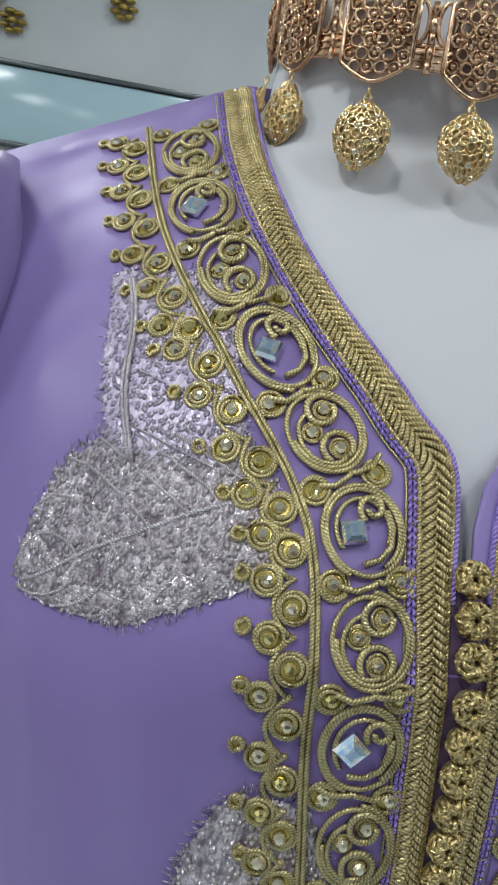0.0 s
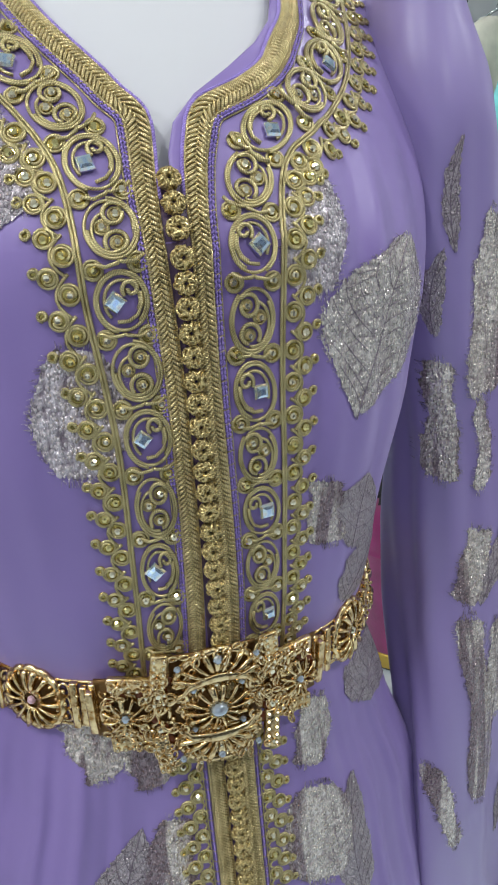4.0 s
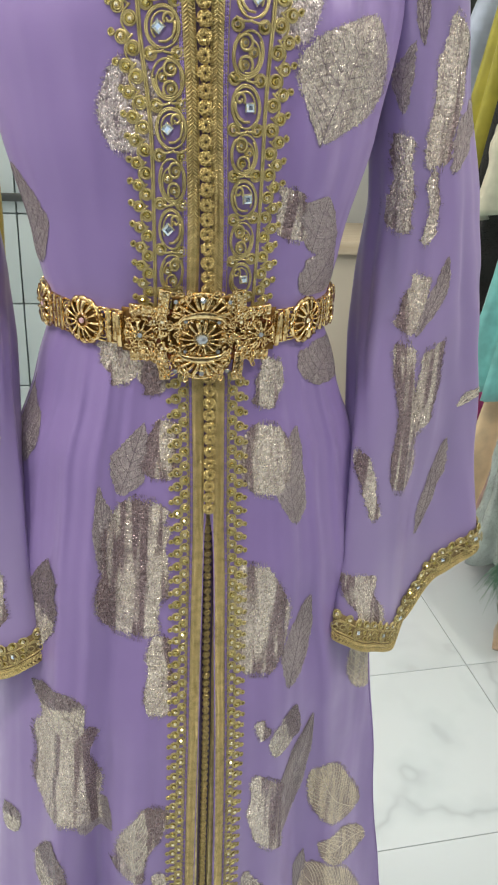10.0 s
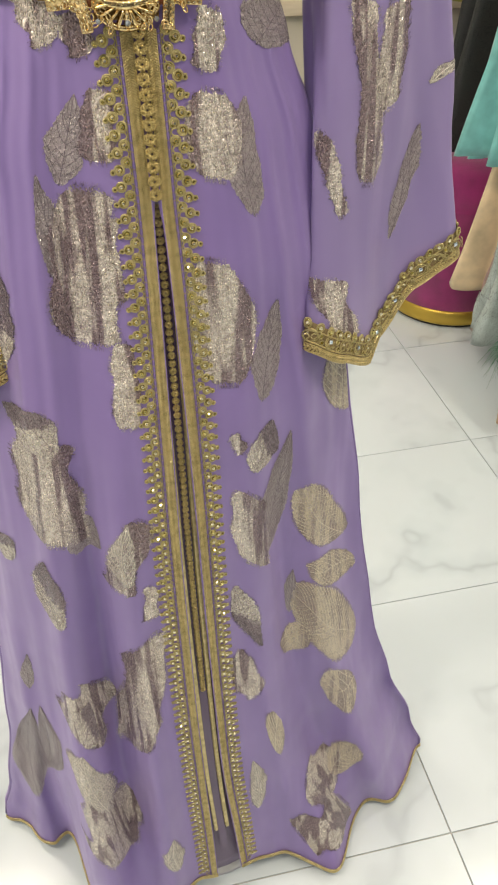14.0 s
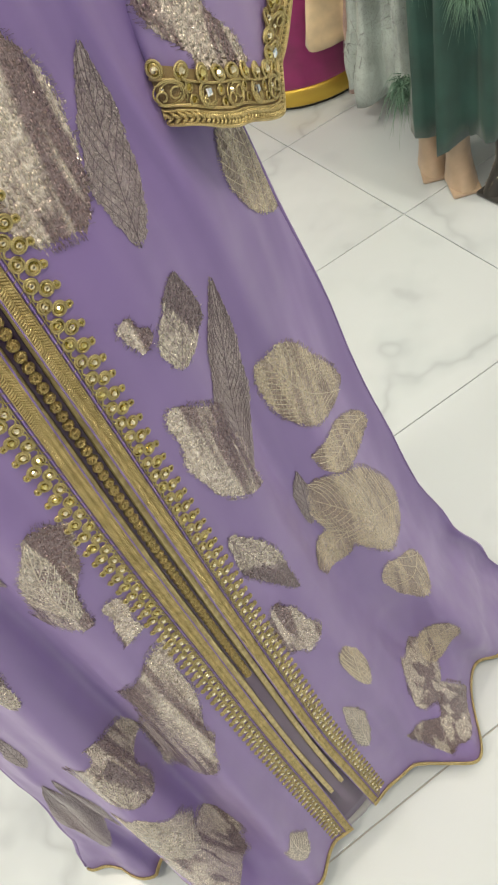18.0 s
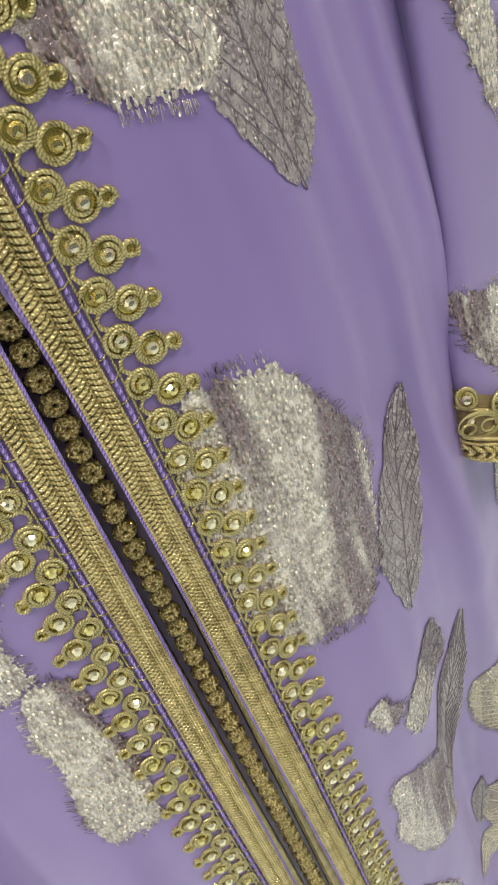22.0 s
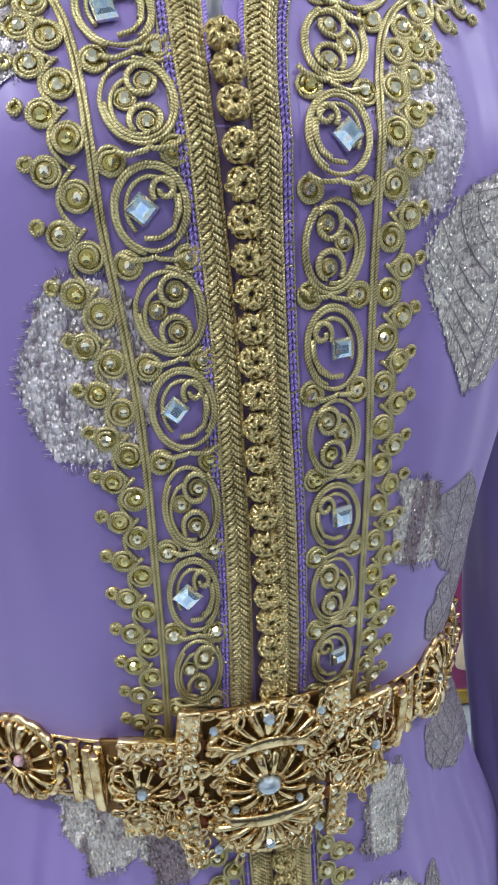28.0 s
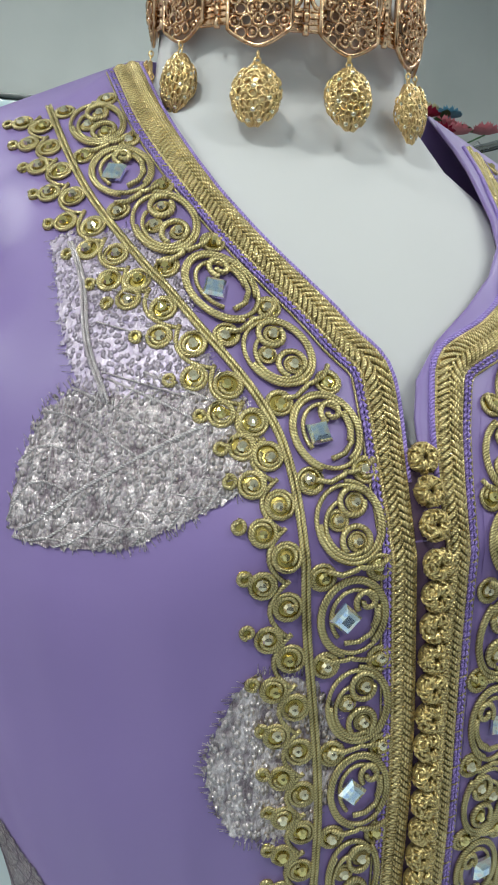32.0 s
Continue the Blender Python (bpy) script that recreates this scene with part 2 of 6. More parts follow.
def fold(x, z):
    """Soft standing folds that grow towards the hem."""
    low = min(1.0, max(0.0, (1.2 - z) / 1.0))
    away = min(1.0, max(0.0, (abs(x - pw(MID, z)) - .045) / .06))
    k = x / wide(x, z)
    up = min(1.0, max(0.0, (1.275 - z) / .06)) * min(1.0, max(0.0, (z - .65) / .45))
    top = min(1.0, max(0.0, (z - 1.30) / .15)) * min(1.0, max(0.0, (1.60 - z) / .1))
    y = low * (.026 * math.sin(13 * k + 1.3 * math.sin(2.0 * z + k)) + .017 * math.sin(20 * k + 2 * z + 1 + math.sin(3 * z)) + .003 * math.sin(47 * k + 4 * z)) * (1 - .35 * min(1.0, max(0.0, (.25 - z) / .2)))
    y += up * (.0062 * math.sin(17 * k + 2 * z + 1.5 * math.sin(5 * k)) + .0022 * math.sin(37 * k + 5 * z) + .0008 * math.sin(83 * k + 5 * z))
    y += top * (.0018 * math.sin(38 * k + 9 * z) * (1 if x > 0 else .5) + .0012 * math.sin(21 * k - 14 * z))
    y -= .085 * math.exp(-((x - .205) / .055) ** 2) * min(1.0, max(0.0, (.30 - z) / .3)) ** 1.5
    y -= .035 * math.exp(-((x + .15) / .08) ** 2) * min(1.0, max(0.0, (.5 - z) / .45))
    rim = min(1.0, max(0.0, (.42 - z) / .38))
    y += rim * (.082 * math.exp(-((x + .226) / .034) ** 2) + .045 * min(1.0, max(0.0, (-.25 - x) / .04)))
    y -= rim * .026 * math.exp(-((x + .105) / .06) ** 2)
    flat = min(1.0, max(0.0, (k - .35) / .2)) * min(1.0, max(0.0, (z - .12) / .2)) * min(1.0, max(0.0, (1.0 - z) / .15))
    return away * y * (1 - .55 * flat)


def front(x, z):
    a, b = wide(x, z), pw(DEEP, z)
    q = min(1.0, abs(x) / a)
    low = min(1.0, max(0.0, (1.05 - z) / .3))
    y = -b * max(0.0, 1 - q ** 2.2) ** (.5 + (.12 if x < 0 else 0) * low)
    if x > 0:
        lean = min(1.0, (math.hypot(x, .045) - .045) / (math.hypot(a, .045) - .045))
        y += low * (-SIDE - (b - SIDE) * (1 - lean) - y)
    t = min(1.0, max(0.0, (z + drop(x) - 1.5) / .176))
    return y + (.055 - y) * (.35 * t + .65 * t * t) + fold(x, z)


def surf(x, z, h=0.0):
    """The place on the kaftan's front at x, z, lifted by h, and the normal there."""
    e = .002
    dx = (front(x + e, z) - front(x - e, z)) / (2 * e)
    dz = (front(x, z + e) - front(x, z - e)) / (2 * e)
    n = Vector((dx, -1, dz)).normalized()
    return Vector((x, front(x, z), z)) + h * n, n


class Path:
    """A line on the kaftan's front through (x, z) points, by its length in metres; out: +1 or -1 turns w to the line's right."""

    def __init__(self, pts, out=1, step=.002):
        dense = []
        for i in range(len(pts) - 1):
            p0, p1, p2, p3 = pts[max(i - 1, 0)], pts[i], pts[i + 1], pts[min(i + 2, len(pts) - 1)]
            m = max(2, int(math.dist(p1, p2) / .003))
            for k in range(m):
                t = k / m
                dense.append(tuple(.5 * (2 * b + (c - a) * t + (2 * a - 5 * b + 4 * c - d) * t * t + (3 * b - a - 3 * c + d) * t ** 3) for a, b, c, d in zip(p0, p1, p2, p3)))
        dense.append(pts[-1])
        self.p = [surf(x, z)[0] for x, z in dense]
        self.s = [0.0]
        for a, b in zip(self.p, self.p[1:]):
            self.s.append(self.s[-1] + (b - a).length)
        self.length, self.out = self.s[-1], out

    def place(self, s):
        s = min(max(s, 0), self.length)
        i = min(max(0, np.searchsorted(self.s, s) - 1), len(self.p) - 2)
        t = (s - self.s[i]) / max(1e-9, self.s[i + 1] - self.s[i])
        return self.p[i].lerp(self.p[i + 1], t)

    def at(self, s, w=0.0, h=0.0):
        """The point s along, w across and h above, with a frame (x across, y along, z off the cloth)."""
        p = self.place(s)
        t = (self.place(s + .004) - self.place(s - .004)).normalized()
        n = surf(p.x, p.z)[1]
        b = t.cross(n).normalized() * self.out
        q = p + w * b
        q, n = surf(q.x, q.z, h)
        b = t.cross(n).normalized() * self.out
        t = n.cross(b) if self.out > 0 else b.cross(n)
        return q, Matrix(((b.x, t.x, n.x, q.x), (b.y, t.y, n.y, q.y), (b.z, t.z, n.z, q.z), (0, 0, 0, 1)))

    def line(self, s0, s1, w, h, step=.0025):
        n = max(2, int((s1 - s0) / step))
        return [self.at(s0 + (s1 - s0) * i / n, w(i / n) if callable(w) else w, h)[0] for i in range(n + 1)]


# ---- floor and room ----
MARBLE = mat("polished_marble_tile", (0.72, 0.73, 0.71), 0.20)
_n = Nodes(MARBLE)
_v = _n.coords("Object", turn=(0, 0, 0.7))
_rnd = _n.add("ObjectInfo").outputs["Random"]
_off = _n.add("VectorMath")
_off.operation = "ADD"
_n.link(_v, _off.inputs[0])
_n.link(_n.math("MULTIPLY", _rnd, 37.0), _off.inputs[1])
_warp = _n.noise(_off.outputs[0], 1.7, 4, 0.55)
_vein = _n.math("ABSOLUTE", _n.math("SUBTRACT", _warp, 0.5))
_cloud = _n.noise(_off.outputs[0], 6, 3)
_veins = _n.ramp(_vein, [(0.0, (0.54, 0.60, 0.64)), (0.02, (0.65, 0.72, 0.76)), (0.07, (0.71, 0.78, 0.82))])
_n.put("Base Color", _n.mix(_n.ramp(_cloud, [(0.35, (0, 0, 0)), (0.7, (0.6, 0.6, 0.6))]), _veins, (0.73, 0.79, 0.84)))
GROUT = mat("grey_grout", (0.47, 0.46, 0.43), 0.9)
WALL_PAINT = mat("pale_grey_wall_paint", (0.62, 0.63, 0.62), 0.7)
_n = Nodes(WALL_PAINT)
_n.put("Base Color", _n.ramp(_n.noise(_n.coords("Object"), 2.5, 4), [(0.3, (0.56, 0.58, 0.57)), (0.7, (0.66, 0.67, 0.66))]))
_n.put("Normal", _n.bump(_n.noise(_n.coords("Object"), 220, 2), 0.1, 0.001))

room = thing("floor", "white marble tile floor with thin grey grout", "floor", kind="structure")
b = Buf()
soft_box(b, (-3.2, -3.2, -0.06), (3.4, 3.4, -0.004), 0.002)
part("grout_bed", b, GROUT, room)
TILE = 0.5
tile_turn = math.radians(2.6)
b = Buf()
soft_box(b, (-TILE / 2 + .0012, -TILE / 2 + .0012, -0.010), (TILE / 2 - .0012, TILE / 2 - .0012, 0.0), 0.0008)
tile_mesh = b.mesh("tile", MARBLE, False)
for i in range(-5, 5):
    for j in range(-8, 5):
        ob = part("tile", tile_mesh, None, room)
        at = Matrix.Rotation(tile_turn, 3, "Z") @ Vector(((i + .5) * TILE, (j + .5) * TILE, 0))
        ob.matrix_basis = pose(.866 + at.x, .872 + at.y, 0, 0, 0, 2.6 + 90 * ((i * 3 + j * 5) % 4))
for name, a, c in (("wall_north", (-3.2, 2.35, -.05), (3.4, 2.5, 2.85)), ("wall_east", (2.3, -3.2, -.05), (2.45, 2.35, 2.85)),
                   ("wall_west", (-2.3, -3.2, -.05), (-2.15, 2.35, 2.85)), ("ceiling", (-2.4, -3.3, 2.85), (2.5, 2.5, 2.95))):
    b = Buf()
    soft_box(b, a, c, 0.01)
    tagged(new(name, b.mesh(name, WALL_PAINT, False)), "plain pale grey painted " + name.split("_")[0] + " of the shop", name.split("_")[0], kind="structure")

# ---- mannequin ----
b = Buf()
rows = []
for z, a, d, cy in ((1.0, .10, .07, .0), (1.27, .110, .08, .0), (1.42, .130, .098, .0), (1.50, .142, .104, .004), (1.53, .145, .096, .006), (1.56, .140, .084, .012), (1.59, .126, .075, .024), (1.615, .105, .066, .036),
                    (1.635, .082, .056, .045), (1.652, .066, .052, .047), (1.67, .057, .053, .047), (1.70, .054, .053, .047), (1.80, .053, .054, .047), (1.82, .045, .045, .047), (1.825, .0, .0, .047)):
    rows.append([(a * math.cos(2 * math.pi * k / 40), cy + d * math.sin(2 * math.pi * k / 40), z) for k in range(40)])
b.grid(rows, closed=True)
b.lathe([(0, .0), (.17, .0), (.17, .012), (.16, .018), (.02, .022), (.016, .03), (.016, 1.02), (0, 1.02)], 32, (0, .02, 0))
tagged(new("mannequin", b.mesh("mannequin", WHITE_CLOTH)), "white jersey-covered display mannequin torso inside the kaftan", "mannequin")

# ---- the kaftan ----
kaftan = thing("kaftan", "long lilac kaftan with gilt leaf brocade and gold braid", "dress")
NECK_L = [(1.53, .003), (1.545, .006), (1.556, .009), (1.570, .021), (1.591, .0357), (1.6128, .0474), (1.6345, .057), (1.658, .063), (1.69, .066)]
NECK_R = [(1.53, .003), (1.545, .009), (1.556, .013), (1.566, .026), (1.576, .043), (1.585, .058), (1.60, .072), (1.615, .080), (1.644, .0905), (1.69, .095)]


def gap(z, side):
    if z <= 1.53:
        return pw(OPEN, z)
    return pw(NECK_L, z) + .004 if side < 0 else pw(NECK_R, z) - .004


def ridge(x):
    return 1.676 - .45 * max(0.0, abs(x) - .065)


def panel(side):
    rows, uvs = [], []
    for i in range(131):
        r, u = [], []
        for j in range(85):
            t = j / 84
            z = 1.70 * i / 130 if i < 115 else 1.5038 + (i - 115) / 15 * .18
            a = wide(side, max(z, .036))
            m = pw(MID, z) + side * gap(z, side)
            x = m + (side * a * .999 - m) * t
            top = ridge(x)
            zz = min(z, top)
            if i >= 115:
                zz += (1.5038 + (top - 1.5038) * (i - 115) / 15 - zz) * min(1, 4 * t)
            hemline = .012 + .014 * (1 + math.sin(9 * x + 2))
            zz = max(zz, hemline + .0006 * i)
            p = surf(x, zz)[0]
            r.append(p)
            u.append((x, zz))
        rows.append(r)
        uvs.append(u)
    bf = Buf()
    if side > 0:
        bf.grid(rows, uvs)
    else:
        bf.grid([r[::-1] for r in rows], [u[::-1] for u in uvs])
    hem = Buf()
    hem.tube([v + Vector((0, -.001, .001)) for v in rows[0]], .0022, 6)
    hem.tube([v + Vector((0, -.0015, .006)) for v in rows[0]], .0012, 6)
    ob = part("front_panel", bf, LILAC, kaftan)
    part("hem_braid", hem, GOLD_BRAID, kaftan, "thin beige gold braid along the hem")
    return thicken(ob, .0015)


panel(-1)
panel(1)
b = Buf()
rows = []
for i in range(60):
    row = []
    for k in range(49):
        u = math.sin(math.pi / 2 * (k / 24 - 1))
        z0 = .02 + i / 59 * 1.66
        x = u * wide(u, max(.036, min(z0, 1.6)))
        z = z0 if z0 < 1.5 else 1.5 + (z0 - 1.5) * (ridge(x) - 1.5) / .18
        z = max(z, .012 + .014 * (1 + math.sin(9 * x + 2)) + .0006 * i)
        d = .105 + .20 * max(0, 1 - z / 1.2)
        t = min(1.0, max(0.0, (z + drop(x) - 1.5) / .176))
        y = d * math.sqrt(max(0, 1 - u * u)) + .014 * math.sin(k * .9) * max(0, 1 - z) * (1 - u * u)
        y -= SIDE * u * u * min(1.0, max(0.0, (1.05 - z) / .3)) if u > 0 else 0
        y += (front(x * .998, z) - y) * max(0.0, abs(u) - .94) / .06 if z < 1.2 else 0
        row.append((x, y + (.0565 - y) * t * t, z))
    rows.append(row)
b.grid([r[::-1] for r in rows])
thicken(part("back_panel", b, LILAC, kaftan), .0015)
b = Buf()
b.tube([Vector(v) + Vector((0, .001, .001)) for v in rows[0][3:-3]], .0022, 6)
part("hem_braid", b, GOLD_BRAID, kaftan, "thin beige gold braid along the hem")
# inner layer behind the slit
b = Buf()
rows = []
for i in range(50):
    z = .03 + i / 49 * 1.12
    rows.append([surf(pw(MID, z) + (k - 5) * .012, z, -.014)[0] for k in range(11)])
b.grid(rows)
thicken(part("inner_layer", b, LINING_AND_SHADE, kaftan, "dark mauve underlayer behind the open slit"), .001)


S_CX = [(0, .172), (.06, .180), (.2, .190), (.4, .208), (.5, .2105), (.58, .214), (.75, .2225), (1, .2325)]
S_WD = [(0, .022), (.06, .036), (.2, .043), (.4, .047), (.5, .0555), (.58, .063), (.75, .0745), (1, .0875)]
S_DP = [(0, .030), (.1, .052), (.5, .046), (1, .046)]
S_LOW = [(-1, .950), (-.6, .928), (-.2, .909), (0, .925), (.5, .970), (1, .996)]


def sleeve_point(a, q, side=1):
    """A place on the sleeve: a turns round it (0 outward, 1.5 pi to the front), q runs from shoulder (0) to cuff (1)."""
    co, si = math.cos(a), math.sin(a)
    wd, dp = pw(S_WD, q), pw(S_DP, q)
    low = pw(S_LOW, co) + .020 * max(0, si)
    z = 1.628 + (low - 1.628) * q - .05 * (1 - q) ** 2 * max(0, co) * min(1, q * 8)
    f = 1 + (.055 * math.sin(6 * a + 5 * q + 1) + .022 * math.sin(13 * a - 9 * q + 2 * math.sin(4 * q))) * min(1, q * 2) * (1 - .75 * q ** 5)
    y = .020 + dp * si * f - .012 * q - .085 * q * q * max(0, -co) + .006 * math.sin(11 * q + a)
    if si < 0 and co > -.2:
        y += q * q * .05 * (co + .2) * (1 - co * co)
    return Vector((side * (pw(S_CX, q) + wd * co * f), y, z))


def sleeve_front(u, q, side=1):
    return sleeve_point(2 * math.pi - math.acos(max(-1, min(1, u))), q, side)


def sleeve(side):
    b = Buf()
    rows = [[sleeve_point(2 * math.pi * k / 110, i / 80, side) for k in range(110)] for i in range(81)]
    b.grid([r if side > 0 else r[::-1] for r in rows], closed=True)
    ob = part("sleeve", b, SHEER, kaftan, "long bell sleeve of sheer lilac chiffon")
    return thicken(ob, .001)


sleeves = {1: sleeve(1), -1: sleeve(-1)}

# ---- gold trimming on the front ----
rnd = random.Random(4)


def steps(a, b, d):
    n = max(1, round((b - a) / d))
    return [a + (b - a) * (i + .5) / n for i in range(n)]


L_MID = [(-.0225, 1.265), (-.0230, 1.355), (-.0237, 1.422), (-.0295, 1.482), (-.0325, 1.528), (-.0400, 1.5505), (-.0575, 1.5765), (-.0810, 1.616), (-.0900, 1.655)]
R_MID = [(.0285, 1.265), (.0275, 1.37), (.0255, 1.437), (.0275, 1.501), (.032, 1.530), (.042, 1.5465), (.060, 1.558), (.081, 1.573), (.0965, 1.590), (.107, 1.608), (.115, 1.628), (.118, 1.642)]
L_TRIM = [(-.0125, 1.27), (-.0130, 1.36), (-.0145, 1.403), (-.0155, 1.44), (-.0178, 1.475), (-.0198, 1.504), (-.0206, 1.525), (-.0202, 1.540), (-.0199, 1.5490), (-.0202, 1.5532), (-.0225, 1.5558), (-.0272, 1.5605), (-.0327, 1.568), (-.0415, 1.5785), (-.0498, 1.5889), (-.0585, 1.602), (-.0668, 1.618), (-.0740, 1.642), (-.0765, 1.668)]
R_TRIM = [(.017, 1.27), (.015, 1.36), (.0115, 1.43), (.0108, 1.50), (.0140, 1.530), (.0192, 1.5460), (.0212, 1.5505), (.0235, 1.5530), (.0301, 1.5559), (.0432, 1.5614), (.0591, 1.5712), (.0730, 1.587), (.082, 1.598), (.0905, 1.615), (.0985, 1.6285), (.105, 1.645)]



def below(side, off):
    return [(pw(MID, z) + side * (off + max(0, pw(OPEN, z) - .0035)), z) for z in (.045, .15, .3, .45, .6, .75, .9, 1.05, 1.125, 1.24)]


TRIM = {-1: Path(L_TRIM, -1), 1: Path(R_TRIM, 1)}
BAND = {-1: Path(L_MID, -1), 1: Path(R_MID, 1)}
LOW = {-1: Path(below(-1, .014), -1), 1: Path(below(1, .014), 1)}


def braid(path, s0, s1, w0, w1, name, pitch=.0030, h=.0008, fat=1.0, lean=0.0):
    """A plaited gold band: a flat ground, two leaning rows of strands that meet in the middle, and a cord at either edge."""
    b = Buf()

    def span(s):
        wide = w0(s) if callable(w0) else w0
        return (wide + w1) / 2, abs(w1 - wide) / 2

    n = int((s1 - s0) / .004)
    rows = []
    for i in range(n + 1):
        s = s0 + (s1 - s0) * i / n
        mid, half = span(s)
        rows.append([path.at(s, mid + half * (k - 1), h * .6)[0] for k in range(3)])
    b.grid(rows)
    for s in steps(s0, s1, pitch):
        mid, half = span(s)
        for d in (-1, 1):
            pts = []
            for t in (0, .25, .5, .75, 1):
                w = mid + d * half * (.92 - (1.08 if lean else 1.0) * t)
                pts.append(path.at(s + max(pitch * 1.15, lean * half) * t + (pitch / 2 if d > 0 else 0), w, h + .0009 * math.sin(math.pi * min(1, t + .15)))[0])
            k = rnd.uniform(.85, 1.12)
            b.tube(pts, lambda q: k * fat * .00120 * (.55 + .45 * math.sin(math.pi * min(.9, q + .12))), 5)
    for e in (-1, 1):
        m = max(2, int((s1 - s0) / .0025))
        line = []
        for i in range(m + 1):
            s = s0 + (s1 - s0) * i / m
            mid, half = span(s)
            line.append(path.at(s, mid + e * half, h)[0])
        b.tube(line, .00075, 5)
    return part(name, b, GOLD_BRAID, kaftan, "plaited gold braid")


def slim(path, s):
    """The embroidered band narrows towards the waist."""
    return float(np.interp(path.place(s).z, (1.28, 1.355, 1.42, 1.48), (.76, .82, .92, 1.0)))


for side in (-1, 1):
    p = TRIM[side]
    braid(p, 0, p.length, lambda s: -.0092 - .0026 * min(1, max(0, (s - .235) / .05)), -.0018, "neck_braid", .0023, .0009, .80, 1.0)
    q = LOW[side]
    braid(q, 0, q.length, -.0095, -.0016, "front_braid", .0018, .0007, .68)
    for path, nm in ((p, "neck_cord"), (q, "front_cord")):
        b = Buf()
        for s in steps(0, path.length, .0022):
            for w in (-.0006, .0012) if path is p else (.0002,):
                b.tube([path.at(s - .0003, w - (w - .0003) * .7, .0006)[0], path.at(s + .0010, w, .0012)[0], path.at(s + .0025, w - (w - .0003) * .8, .0007)[0]], lambda q: .0007 * (.6 + .4 * math.sin(math.pi * q)), 5)
        cord = part(nm, b, PURPLE_CORD, kaftan, "lilac cord stitched with gold")
        b = Buf()
        for s in steps(0, path.length, .0066):
            b.tube([path.at(s, -.0014, .0008)[0], path.at(s + .0006, .0003, .0016)[0], path.at(s + .0012, .0020, .0006)[0]], .00026, 4)
        b.tube(path.line(0, path.length, -.0013, .0007), .00038, 5)
        b.tube(path.line(0, path.length, .0020, .0006), .00042, 5)
        part("stitching", b, GOLD_CORD, cord)
    e = Buf()
    e.tube(q.line(0, q.length * .92, -.0104, .0006), .0006, 5)
    part("inner_piping", e, PURPLE_CORD, kaftan, "lilac piping along the slit")
    e = Buf()
    edge_at = [p.at(s, -.0104 - .0026 * min(1, max(0, (s - .235) / .05)), .0008)[0] for s in steps(.252, p.length, .0025)]
    e.tube(edge_at, .0009, 6)
    e.tube([v + Vector((0, .0016, -.0002)) for v in edge_at], .0009, 6)
    part("edge_cord", e, PURPLE_CORD, kaftan)
    c = Buf()
    m = BAND[side]
    for w in (.0141, .0156):
        c.tube([m.at(s, w * slim(m, s), .001)[0] for s in steps(0, m.length, .0025)], .0008, 6)
    part("border_cord", c, GOLD_CORD, kaftan, "double gold cord")


# coil, stone and motif meshes, each lying flat: x across, y along, z off the cloth
def coil_mesh(r, turns=1.45, thick=.00078, name="coil"):
    b = Buf()
    n = 24
    pts = []
    for i in range(n + 1):
        t = i / n
        a = 2 * math.pi * turns * t + .6
        rad = r - thick - (r * .36) * max(0, t - .5) / .5
        pts.append((rad * math.cos(a), rad * math.sin(a), thick * (.8 + 1.0 * max(0, t - .6))))
    b.tube(pts, thick, 6, up=(0, 0, 1))
    cord = len(b.f)
    b.lathe([(0, .0004), (r * .5, .0004), (r * .80, .0003), (r * .84, -.0004)], 12)
    me = b.mesh(name, GOLD_CORD)
    me.materials.append(SETTING)
    me.polygons.foreach_set("material_index", [0] * cord + [1] * (len(b.f) - cord))
    return me


def stone_mesh(r, material, name="rhinestone", n=8):
    b = Buf()
    b.lathe([(r * 1.02, 0), (r, r * .45), (r * .62, r * .95), (0, r * 1.02)], n)
    return b.mesh(name, material, False)


def gem_mesh(s=.0034):
    b = Buf()
    rows = []
    for k, z in ((1, 0), (1, .0011), (.78, .0024), (.42, .0030), (.0, .0030)):
        rows.append([(s * k * x, s * k * y, z + .0006) for x, y in ((-1, -1), (0, -1), (1, -1), (1, 0), (1, 1), (0, 1), (-1, 1), (-1, 0))])
    b.grid(rows, closed=True)
    return b.mesh("square_crystal", GEM, False)


def cord_path(b, pts, thick=.00095, z=.0010):
    b.tube([(x, y, z) for x, y in pts], thick, 6, up=(0, 0, 1))


def spiral(cx, cy, r0, r1, a0, a1, sx=1.0, sy=1.0, n=26):
    out = []
    for i in range(n + 1):
        t = i / n
        a, r = a0 + (a1 - a0) * t, r0 + (r1 - r0) * t
        out.append((cx + sx * r * math.cos(a), cy + sy * r * math.sin(a)))
    return out


def link_curls(b):
    for q in (-1, 1):
        cord_path(b, [(q * .0100, -.0128), (q * .006, -.0150), (q * .001, -.0144), (q * .0, -.0136)], .0009)


